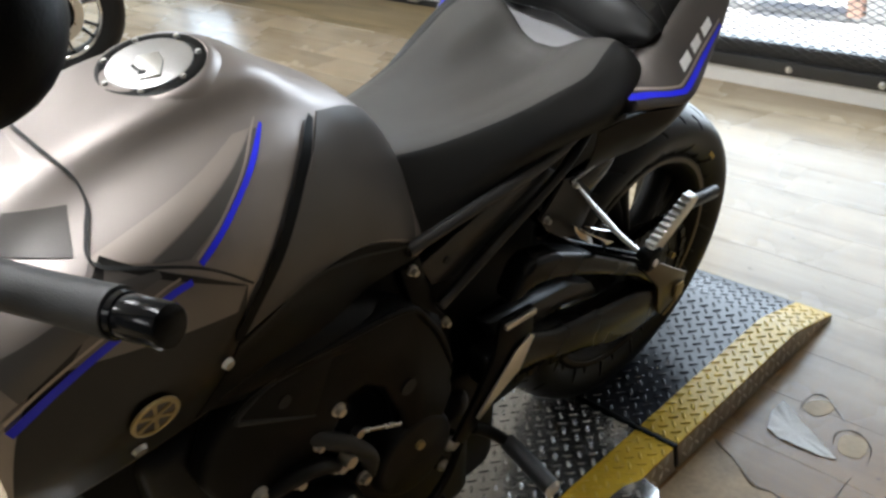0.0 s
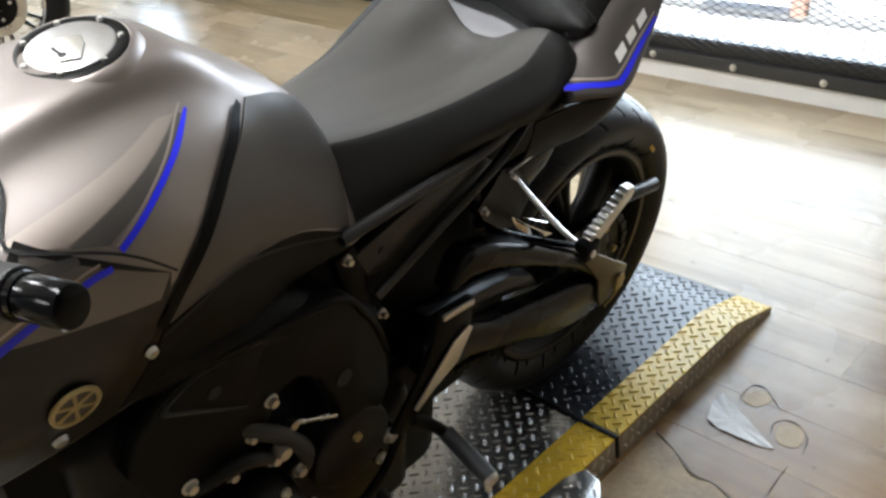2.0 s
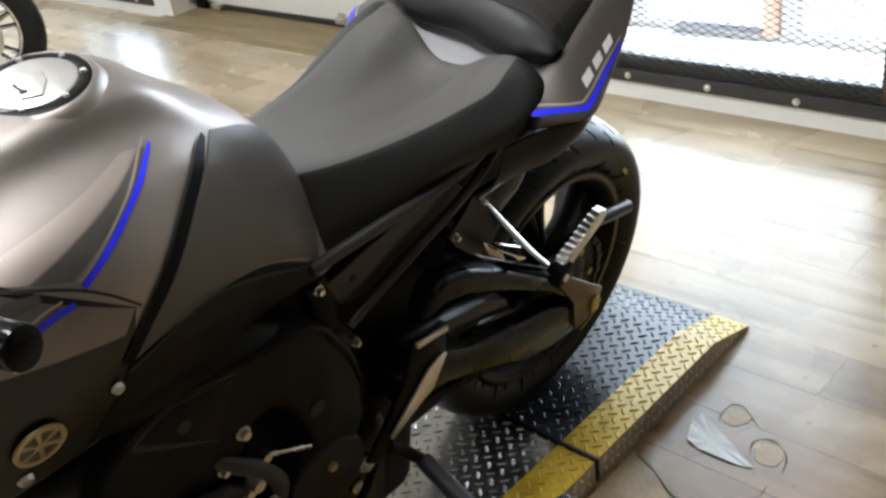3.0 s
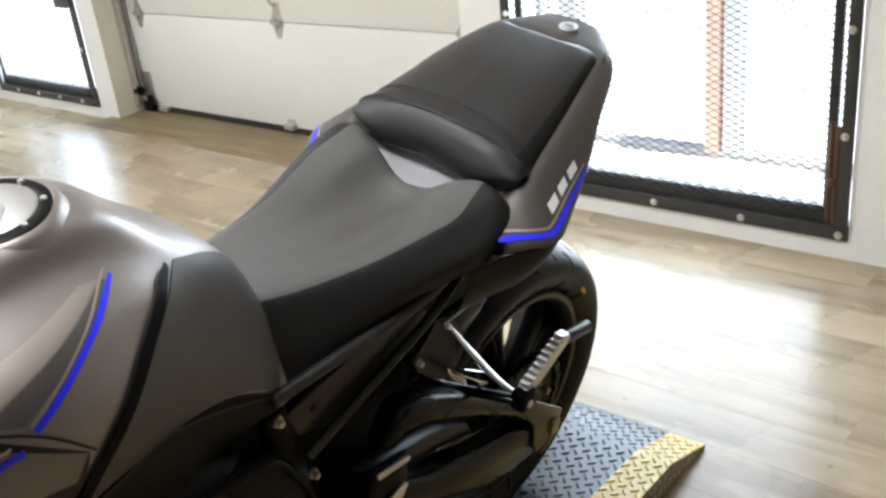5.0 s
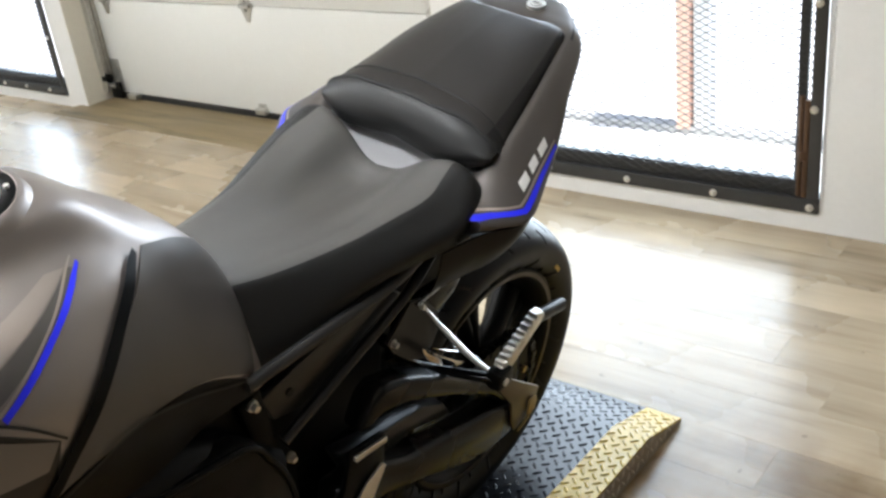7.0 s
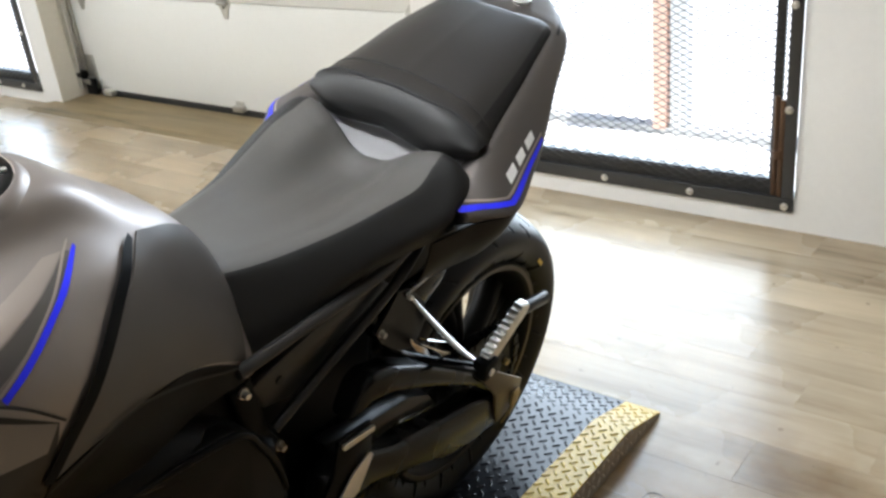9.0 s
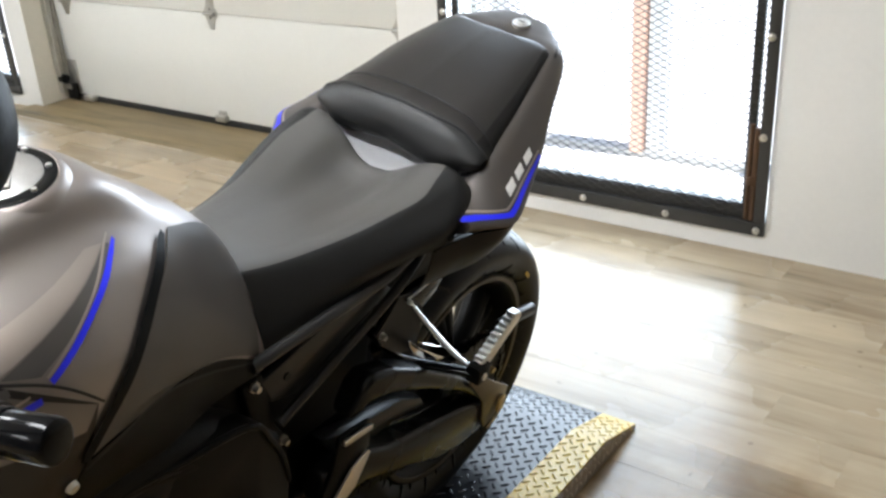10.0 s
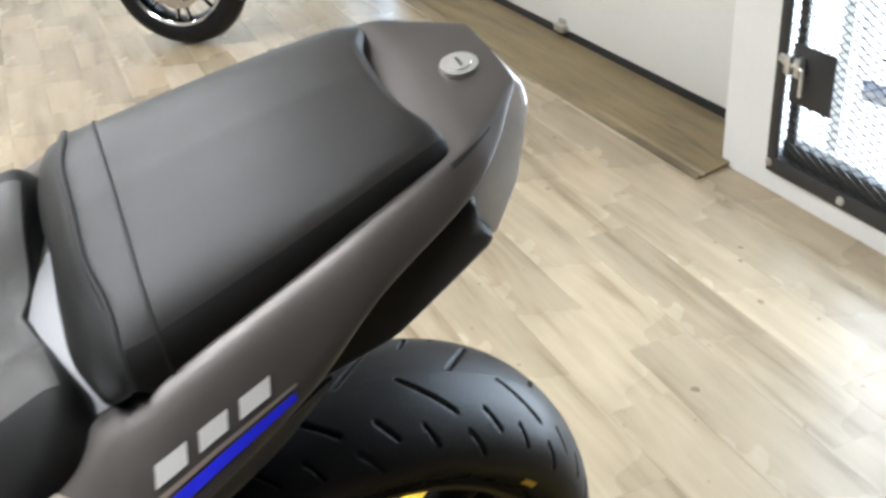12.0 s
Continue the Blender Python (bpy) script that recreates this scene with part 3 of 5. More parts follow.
# storefront frame outside the right window
fr = thing("storefront_frame", "white storefront frame with an orange post outside the window", "window frame", pose(0, 0, 0))
FY = 4.2
part("sill", box(-1.3, 0.9, 4.17, 4.25, -0.02, 0.006, 0.004), mat("grey_threshold", (0.42, 0.42, 0.41), 0.7), fr, "low grey threshold strip")
part("post", box(-0.385, -0.33, FY - 0.04, FY + 0.06, 0.0, 2.4, 0.004), BRICK, fr, "orange painted post")
part("post", box(-0.32, -0.255, FY - 0.02, FY + 0.06, 0.0, 2.4, 0.004), WHITE_FRAME, fr)
part("post", box(-1.06, -0.98, FY - 0.04, FY + 0.06, 0.0, 2.4, 0.004), WHITE_FRAME, fr)
part("post", box(0.5, 0.56, FY - 0.04, FY + 0.06, 0.0, 2.4, 0.004), WHITE_FRAME, fr)

# ---- garage door ----
DY = 3.61
door = thing("garage_door", "white sectional garage door, closed, with steel hinges", "garage door", pose(0, 0, 0), kind="structure")
door.name = "door_1"
zs = [0.05, 0.565, 1.09, 1.62, 2.15, 2.6]
for k, (a, b) in enumerate(zip(zs, zs[1:])):
    part("panel", box(DX0 + 0.02, DX1 - 0.005, DY, DY + 0.045, a + 0.002, b - 0.002, 0.003), DOOR_PAINT, door)
part("bottom_seal", box(DX0 + 0.02, DX1 - 0.005, DY - 0.004, DY + 0.05, 0.012, 0.05, 0.006), SEAL, door, "black rubber seal")


def hinge(x, z):
    h = part("hinge", slab([(-0.05, 0), (-0.028, 0.03), (-0.012, 0.075), (0.012, 0.075), (0.028, 0.03), (0.05, 0), (0.028, -0.03), (0.012, -0.075), (-0.012, -0.075), (-0.028, -0.03)], 0.003, Matrix.Translation((x, DY - 0.001, z)) @ Matrix.Rotation(radians(90), 4, "X")), GALV, door)
    part("knuckle", merge(cyl((x - 0.035, DY - 0.012, z), (x + 0.035, DY - 0.012, z), 0.009, n=12), cyl((x, DY - 0.004, z + 0.02), (x, DY - 0.016, z + 0.02), 0.007, n=8), cyl((x, DY - 0.004, z - 0.02), (x, DY - 0.016, z - 0.02), 0.007, n=8)), GALV, h)


for hx in (-3.40, -2.26, -1.13):
    for hz in zs[1:5]:
        hinge(hx, hz)
part("pull_handle", merge(tube([(-2.255, DY - 0.004, 0.79), (-2.255, DY - 0.04, 0.775), (-2.255, DY - 0.045, 0.72), (-2.255, DY - 0.03, 0.66), (-2.25, DY - 0.004, 0.645)], 0.007, m=24), box(-2.275, -2.235, DY - 0.005, DY, 0.775, 0.815, 0.003), box(-2.27, -2.23, DY - 0.006, DY, 0.6, 0.66, 0.003)), GALV, door, "steel pull handle")
part("lift_bracket", merge(box(-2.31, -2.24, DY - 0.03, DY, 0.045, 0.075, 0.003), box(-2.30, -2.25, DY - 0.012, DY, 0.07, 0.095, 0.003)), GALV, door)
part("side_lock", merge(box(-1.12, -1.03, DY - 0.015, DY, 0.77, 0.88, 0.004), cyl((-1.22, DY - 0.022, 0.83), (-1.06, DY - 0.022, 0.83), 0.008, n=12), cyl((-1.235, DY - 0.022, 0.83), (-1.205, DY - 0.022, 0.83), 0.014, n=12)), GALV, door)
part("corner_bracket", merge(box(-3.50, -3.42, DY - 0.006, DY, 0.06, 0.24, 0.003), cyl((-3.5, DY - 0.03, 0.1), (-3.44, DY - 0.03, 0.1), 0.022, n=16), box(-3.36, -3.28, DY - 0.04, DY, 0.03, 0.06, 0.004)), GALV, door)
part("bottom_fixture", merge(box(-3.49, -3.40, DY - 0.045, DY - 0.03, 0.03, 0.12, 0.003), cyl((-3.51, DY - 0.05, 0.14), (-3.47, DY - 0.05, 0.14), 0.025, n=18)), BLACK_METAL, door, "black corner roller bracket")
# tracks and jambs
tagged(finish("door_track", merge(box(DX0 + 0.005, DX0 + 0.045, DY - 0.07, DY - 0.062, 0.06, 2.3), box(DX0 + 0.005, DX0 + 0.012, DY - 0.062, DY - 0.01, 0.06, 2.3), box(DX0 + 0.012, DX0 + 0.03, DY - 0.02, DY - 0.012, 0.06, 2.3)), GALV, smooth=False), "galvanised vertical door track on the jamb", "door track")
tagged(finish("trim", merge(box(DX0 - 0.004, DX0 + 0.003, WALL + 0.001, DY + 0.05, 0, DZ1), box(DX1 - 0.003, DX1 + 0.004, WALL + 0.001, DY + 0.05, 0, DZ1)), JAMB_PAINT, smooth=False), "cream painted door jamb", "jamb", kind="structure")
tagged(finish("door_stop", box(DX0 - 0.2, DX1 + 0.2, DY + 0.055, DY + 0.12, 0, 2.9), WALL_PAINT, smooth=False), "outer face behind the garage door", "wall", kind="structure").name = "wall_door_backing"
# wooden threshold ramp
ramp = thing("threshold_ramp", "worn plywood threshold ramp in front of the garage door", "ramp")
bm = slab([(3.31, 0.0), (3.325, 0.014), (DY, 0.022), (DY, 0.0)], DX1 + 0.055 - (-3.66), Matrix(((0, 0, 1, -3.66), (1, 0, 0, 0), (0, 1, 0, 0), (0, 0, 0, 1))), 0.0015)
for v in bm.verts:
    if v.co.y > WALL - 0.01:
        v.co.x = min(max(v.co.x, DX0 + 0.01), DX1 - 0.01)
part("board", bm, RAMP_WOOD, ramp)
part("edge_strip", slab([(3.287, 0.0), (3.309, 0.012), (3.309, 0.0)], DX1 + 0.055 + 3.68, Matrix(((0, 0, 1, -3.68), (1, 0, 0, 0), (0, 1, 0, 0), (0, 0, 0, 1)))), RAMP_WOOD, ramp)

# ---- lift platform of chequer plate ----
PX0, PX1, PZ = -0.10, 0.50, 0.0575
lift = thing("motorcycle_lift", "black chequer plate lift deck with yellow edge stripes", "motorcycle lift")
apron = thing("lift_ramp", "short chequer plate ramp with yellow edges, behind the lift", "ramp")
YS = 0.085


def deck(parent, prof, x0, x1, material, name):
    """A folded plate: a (y, z) line swept along x."""
    bm = bmesh.new()
    rows = [[bm.verts.new((x, y, z)) for y, z in prof] for x in (x0, x1)]
    for k in range(len(prof) - 1):
        bm.faces.new((rows[0][k], rows[1][k], rows[1][k + 1], rows[0][k + 1]))
    bmesh.ops.recalc_face_normals(bm, faces=bm.faces)
    if sum(f.normal.z for f in bm.faces) < 0:
        bmesh.ops.reverse_faces(bm, faces=bm.faces)
    bmesh.ops.solidify(bm, geom=list(bm.faces), thickness=0.004)
    return part(name, bm, material, parent)


def lugs(parent, x0, x1, y0, y1, height, material, pitch=0.032):
    """Raised lozenges of chequer plate: rows of slanted lugs, each row crossing the one before."""
    verts, faces = [], []
    nx, ny = max(1, round((x1 - x0) / pitch)), max(1, round(2 * (y1 - y0) / pitch))
    for j in range(ny):
        for i in range(nx):
            cx, cy = x0 + (i + (0.27 if j % 2 else 0.73)) * (x1 - x0) / nx, y0 + (j + 0.5) * (y1 - y0) / ny
            a = radians(45 if j % 2 else 135) + random.uniform(-0.03, 0.03)
            L, B, H = 0.0112, 0.0030, 0.0020
            k = len(verts)
            for u, v, h in ((-L, 0, 0), (-L * 0.55, -B, 0), (L * 0.55, -B, 0), (L, 0, 0), (L * 0.55, B, 0), (-L * 0.55, B, 0), (-L * 0.6, -B * 0.3, H), (L * 0.6, -B * 0.3, H), (L * 0.6, B * 0.3, H), (-L * 0.6, B * 0.3, H)):
                x, y = cx + u * math.cos(a) - v * math.sin(a), cy + u * math.sin(a) + v * math.cos(a)
                verts.append((min(max(x, x0), x1), y, height(y) + h + 0.0002))
            for f in ((0, 1, 6), (1, 2, 7, 6), (2, 3, 7), (3, 8, 7), (3, 4, 8), (4, 5, 9, 8), (5, 0, 9), (0, 6, 9), (6, 7, 8, 9)):
                faces.append(tuple(k + q for q in f))
    me = bpy.data.meshes.new("tread_pattern")
    me.from_pydata(verts, [], faces)
    me.materials.append(material)
    ob = new("tread_pattern", me)
    ob.parent = parent
    ob["kind"] = "stuff"
    return ob


def side_lugs(parent, x, y0, y1, z0, top, material, pitch=0.021):
    verts, faces = [], []
    for j in range(int((y1 - y0) / pitch)):
        for r in (0, 1):
            y = y0 + (j + 0.5) * pitch
            z = z0 + 0.018 + 0.024 * r
            if z + 0.01 > top(y):
                continue
            a = radians(52 if (j + r) % 2 else 128)
            L, B, H = 0.0125, 0.0030, 0.0028
            k = len(verts)
            for u, v, h in ((-L, 0, 0), (0, -B, 0), (L, 0, 0), (0, B, 0), (0, 0, H)):
                verts.append((x + h + 0.0002, y + u * math.cos(a) - v * math.sin(a), z + u * math.sin(a) + v * math.cos(a)))
            for f in ((0, 1, 4), (1, 2, 4), (2, 3, 4), (3, 0, 4)):
                faces.append(tuple(k + q for q in f))
    me = bpy.data.meshes.new("edge_pattern")
    me.from_pydata(verts, [], faces)
    me.materials.append(material)
    ob = new("edge_pattern", me)
    ob.parent = parent
    ob["kind"] = "stuff"


Y_A, Y_B, Y_C, Y_D = -0.55, 1.752, 2.19, 2.345


def ramp_z(y):
    return PZ if y <= Y_C else PZ + (y - Y_C) / (Y_D - Y_C) * (0.012 - PZ)


for par, prof, y0, y1 in ((lift, [(Y_A, PZ), (Y_B, PZ)], Y_A, Y_B), (apron, [(Y_B + 0.012, PZ), (Y_C, PZ), (Y_D, 0.012)], Y_B + 0.012, Y_D)):
    deck(par, prof, PX0 + YS, PX1 - YS, DECK_STEEL if par is lift else PLATE, "deck_plate")
    deck(par, prof, PX1 - YS, PX1, YELLOW, "edge_stripe")
    deck(par, prof, PX0, PX0 + YS, YELLOW, "edge_stripe")
    lugs(par, PX0 + YS, PX1 - YS, y0, min(y1, Y_C), lambda y: PZ, DECK_STEEL if par is lift else LUG)
    lugs(par, PX1 - YS, PX1, y0, min(y1, Y_C), lambda y: PZ, YELLOW_LUG)
    lugs(par, PX0, PX0 + YS, y0, min(y1, Y_C), lambda y: PZ, YELLOW_LUG)
lugs(apron, PX0 + YS, PX1 - YS, Y_C + 0.005, Y_D - 0.01, ramp_z, LUG)
lugs(apron, PX1 - YS, PX1, Y_C + 0.005, Y_D - 0.01, ramp_z, YELLOW_LUG)
for par, prof in ((lift, [(Y_A, 0.0), (Y_A, PZ - 0.004), (Y_B, PZ - 0.004), (Y_B, 0.0)]), (apron, [(Y_B + 0.012, 0.0), (Y_B + 0.012, PZ - 0.004), (Y_C, PZ - 0.004), (Y_D, 0.008), (Y_D, 0.0)])):
    for x in (PX0, PX1 - 0.005):
        part("edge_plate", slab(prof, 0.005, on_side(x)), SIDE_PLATE, par)
side_lugs(lift, PX1, Y_A, Y_B, 0.0, lambda y: PZ, EDGE_LUG)
side_lugs(apron, PX1, Y_B + 0.02, Y_D, 0.0, ramp_z, EDGE_LUG)
part("hinge_flap", slab([(0.48, 1.46), (0.57, 1.46), (0.572, 1.61), (0.545, 1.641), (0.508, 1.649), (0.491, 1.61)], 0.005, Matrix.Translation((0, 0, PZ + 0.003)), 0.0015), DECK_STEEL, lift, "bare metal plate flap")
lugs(lift, 0.50, 0.565, 1.47, 1.62, lambda y: PZ + 0.008, DECK_STEEL)
part("end_strip", box(PX0 + 0.001, PX1 + 0.003, Y_B - 0.002, Y_B + 0.008, 0.01, PZ + 0.003, 0.001), BLACK_METAL, lift)


# ---- the motorcycle ----
# Its own axes: x to its left, y to the rear, z up, from the rear tyre's contact; it leans on its side stand.
BIKE = Matrix.Translation((0.1996, 1.8587, 0.0567)) @ Matrix.Rotation(radians(0.09), 4, "Z") @ Matrix.Rotation(radians(13.05), 4, "Y")
bike = thing("motorcycle", "matte grey and black sport motorcycle with blue stripes, on its stand", "motorcycle", BIKE)

TANK = Skin([
    (-1.13, [(0, 0.93), (0.07, 0.93), (0.12, 0.92), (0.158, 0.895), (0.180, 0.85), (0.182, 0.79), (0.152, 0.715)]),
    (-1.05, [(0, 0.999), (0.06, 0.995), (0.11, 0.97), (0.17, 0.94), (0.187, 0.89), (0.193, 0.805), (0.158, 0.715)]),
    (-0.95, [(0, 1.013), (0.06, 1.010), (0.098, 0.986), (0.168, 0.953), (0.192, 0.90), (0.197, 0.815), (0.163, 0.722)]),
    (-0.85, [(0, 1.0225), (0.060, 1.019), (0.089, 0.991), (0.15, 0.96), (0.186, 0.90), (0.186, 0.82), (0.160, 0.730)]),
    (-0.76, [(0, 1.019), (0.052, 1.0125), (0.080, 0.982), (0.128, 0.949), (0.16, 0.88), (0.165, 0.81), (0.155, 0.735)]),
    (-0.69, [(0, 0.968), (0.04, 0.966), (0.078, 0.95), (0.112, 0.91), (0.137, 0.85), (0.145, 0.79), (0.14, 0.735)]),
    (-0.63, [(0, 0.925), (0.04, 0.921), (0.072, 0.90), (0.098, 0.86), (0.12, 0.81), (0.132, 0.765), (0.13, 0.725)]),
    (-0.59, [(0, 0.882), (0.036, 0.877), (0.066, 0.855), (0.09, 0.82), (0.108, 0.78), (0.12, 0.745), (0.122, 0.715)]),
    (-0.565, [(0, 0.835), (0.03, 0.832), (0.056, 0.815), (0.077, 0.79), (0.094, 0.76), (0.108, 0.735), (0.112, 0.71)]),
])
tank = part("fuel_tank", TANK.mesh(90, 54), GREY_PAINT, bike, "matte gunmetal grey fuel tank")
for s in (1, -1):
    # painted stripes
    part("blue_stripe", strip(TANK, [(-0.777, 0.977), (-0.805, 0.969), (-0.845, 0.955), (-0.88, 0.941), (-0.912, 0.928)], [0.002, 0.0045, 0.0055, 0.006], sign=s), BLUE, tank)
    part("dark_flash", patch(TANK, [(-0.952, 0.947), (-0.919, 0.936), (-0.785, 0.9765), (-0.790, 0.9785)], 0.0008, sign=s), GREY_DARK, tank)
    # the facet's lighter reflection, painted on the tank as a pale patch
    part("lit_facet", patch(TANK, [(-0.999, 0.962), (-0.953, 0.948), (-0.792, 0.9788), (-0.812, 0.9815)], 0.0008, sign=s), FACET_LIT, tank)
    part("light_stripe", strip(TANK, [(-0.779, 0.9812), (-0.807, 0.9732), (-0.847, 0.9592), (-0.882, 0.9455), (-0.914, 0.9328)], [0.0012, 0.002, 0.0026], 0.0009, sign=s), GREY_LIGHT, tank)
    # matte pad behind the rider's knee, with a rubber edge
    pad = part("knee_pad", patch(TANK, [(-0.70, 0.952), (-0.577, 0.868), (-0.600, 0.745), (-0.893, 0.829)], 0.0018, 22, 30, s, 0.0015, bow=(0.009, 0.004, -0.034, 0.016)), PAD, bike, "matte black side pad of the tank")
    part("pad_edge", strip(TANK, [(-0.715, 0.955), (-0.735, 0.950), (-0.762, 0.938), (-0.793, 0.920), (-0.828, 0.897), (-0.864, 0.868), (-0.897, 0.832)], [0.005, 0.012, 0.015, 0.015, 0.013], 0.0036, 60, sign=s), BLACK_PLASTIC, pad)
    part("pad_joint", strip(TANK, [(-0.614, 0.749), (-0.66, 0.773), (-0.703, 0.796), (-0.765, 0.826), (-0.81, 0.836), (-0.85, 0.831), (-0.897, 0.822)], [0.003, 0.004, 0.004], 0.0046, sign=s), SEAL, pad)
    lower = part("side_panel", patch(TANK, [(-0.895, 0.826), (-0.612, 0.749), (-0.60, 0.715), (-0.945, 0.732)], 0.0022, 14, 26, s, 0.0015, bow=(0.034, 0, 0, 0)), COVER, bike, "satin black panel under the tank")
    # front side cover with its round badge
    cov = part("side_cover", patch(TANK, [(-0.986, 0.962), (-0.874, 0.886), (-0.945, 0.726), (-1.128, 0.717)], 0.0012, 22, 26, s, 0.001, bow=(0.003, 0.006, 0, 0.05)), COVER_SHADED, bike, "grey side cover with its shade painted in and a round badge")
    # half-dark band: a step of painted shade between tank grey and lower cover
    part("half_shade_band", patch(TANK, [(-0.988, 0.957), (-0.876, 0.887), (-0.892, 0.866), (-1.05, 0.897)], 0.0024, 14, 18, s), COVER_HALF_SHADED, cov)
    part("upper_cover", patch(TANK, [(-1.125, 0.925), (-0.983, 1.012), (-0.985, 0.966), (-1.118, 0.90)], 0.0016, 14, 18, s, 0.001), GREY_PAINT, cov)
    part("recess", patch(TANK, [(-1.06, 0.972), (-1.03, 0.991), (-0.982, 0.984), (-1.004, 0.9645)], 0.0032, 10, 12, s), PAD, cov)
    part("blue_stripe", strip(TANK, [(-0.926, 0.919), (-0.953, 0.917), (-1.01, 0.903), (-1.062, 0.884), (-1.11, 0.86)], [0.006, 0.008, 0.009], 0.0032, sign=s), BLUE, cov)
    part("light_stripe", strip(TANK, [(-0.935, 0.927), (-0.958, 0.9245), (-1.012, 0.912), (-1.064, 0.894), (-1.11, 0.871)], [0.002, 0.003, 0.003], 0.0030, sign=s), GREY_LIGHT, cov)
    part("dark_flash", strip(TANK, [(-0.95, 0.938), (-0.99, 0.938), (-1.04, 0.925), (-1.1, 0.9)], [0.006, 0.02, 0.034], 0.0027, sign=s), GREY_DARK, cov)
    part("cover_joint", strip(TANK, [(-0.974, 1.012), (-0.969, 1.005), (-0.9644, 0.9935), (-0.9681, 0.981), (-0.982, 0.972), (-0.9945, 0.963), (-0.991, 0.957), (-0.97, 0.950), (-0.9403, 0.9392), (-0.916, 0.927), (-0.893, 0.910), (-0.869, 0.886)], [0.0026], 0.0036, 70, s), SEAL, cov)

    def badge(y, z, r, depth):
        q = TANK.side(y, z, 0.003)
        u, v = TANK.find(y, z)
        n = Vector(TANK.normal(u, v))
        m = Matrix.Translation((s * q[0], q[1], q[2])) @ Vector((s * n.x, n.y, n.z)).to_track_quat("Z", "Y").to_matrix().to_4x4()
        return m

    m = badge(-0.994, 0.803, 0, 0)
    ring = bmesh.new()
    prof = [(0.0255, 0.0), (0.0255, 0.003), (0.0225, 0.004), (0.0205, 0.003), (0.0205, 0.0)]
    rg = lathe(prof, 40, True)
    bmesh.ops.transform(rg, matrix=m @ Matrix.Rotation(radians(-90), 4, "Y"), verts=rg.verts)
    bd = part("badge", rg, GOLD, cov, "round gold badge")
    disc = cyl((0, 0, 0), (0, 0, 0.0012), 0.0205, n=32)
    bmesh.ops.transform(disc, matrix=m, verts=disc.verts)
    part("badge_field", disc, PAD, bd)
    for k in range(6):
        a = radians(60 * k)
        sp = slab([(-0.0014, 0.0), (0.0014, 0.0), (0.0024, 0.021), (-0.0024, 0.021)], 0.0028, m @ Matrix.Rotation(a, 4, "Z"), 0.0004)
        part("badge_bar", sp, GOLD, bd)
    hub = cyl((0, 0, 0), (0, 0, 0.0032), 0.0055, n=20)
    bmesh.ops.transform(hub, matrix=m, verts=hub.verts)
    part("badge_hub", hub, GOLD, bd)
    for y, z, r in ((-1.01, 0.752, 0.0085), (-0.912, 0.812, 0.007)):
        m = badge(y, z, 0, 0)
        b = cyl((0, 0, 0), (0, 0, 0.005), r, r * 0.8, 16)
        bmesh.ops.transform(b, matrix=m, verts=b.verts)
        part("screw", b, BOLT, cov)

# filler cap
CAP = Matrix.Translation((0, -0.832, 1.0225)) @ Matrix.Rotation(radians(7.0), 4, "X") @ Matrix.Scale(0.905, 4)


def capped(bm):
    bmesh.ops.transform(bm, matrix=CAP, verts=bm.verts)
    return bm


def turned(profile, n=56):
    bm = lathe(profile, n, True)
    bmesh.ops.transform(bm, matrix=Matrix.Rotation(radians(-90), 4, "Y"), verts=bm.verts)
    return bm


cap = part("filler_cap", capped(turned([(0.0615, -0.004), (0.0615, 0.003), (0.0585, 0.0045), (0.0475, 0.0035), (0.045, 0.002), (0.045, -0.004)])), COVER, bike, "black and silver locking fuel cap")
part("cap_lid", capped(turned([(0.0478, 0.003), (0.0478, 0.0045), (0.045, 0.006), (0.012, 0.0065), (0.0005, 0.0065), (0.0005, 0.003)])), LID, cap, "brushed silver cap lid")
part("cap_rim", capped(turned([(0.0765, -0.014), (0.0715, -0.004), (0.0665, 0.0012), (0.063, 0.0025), (0.0612, 0.0015), (0.0612, -0.014)])), GREY_PAINT, cap)
part("key_cover", capped(slab([(-0.01, -0.034), (0.012, -0.034), (0.016, -0.006), (0.012, 0.012), (-0.012, 0.012), (-0.014, -0.006)], 0.004, Matrix.Translation((0, 0, 0.0055)) @ Matrix.Rotation(radians(60), 4, "Z"), 0.0012)), ALU, cap)
part("keyhole", capped(merge(cyl((0.018, -0.018, 0.006), (0.018, -0.018, 0.0105), 0.0045, n=14), box(-0.002, 0.016, -0.02, -0.017, 0.0095, 0.0106))), SEAL, cap)
for k in range(7):
    a = 2 * math.pi * (k + 0.2) / 7
    x, y = 0.053 * math.cos(a), 0.053 * math.sin(a)
    part("cap_bolt", capped(cyl((x, y, 0.003), (x, y, 0.007), 0.0036, 0.003, 12)), BOLT, cap)

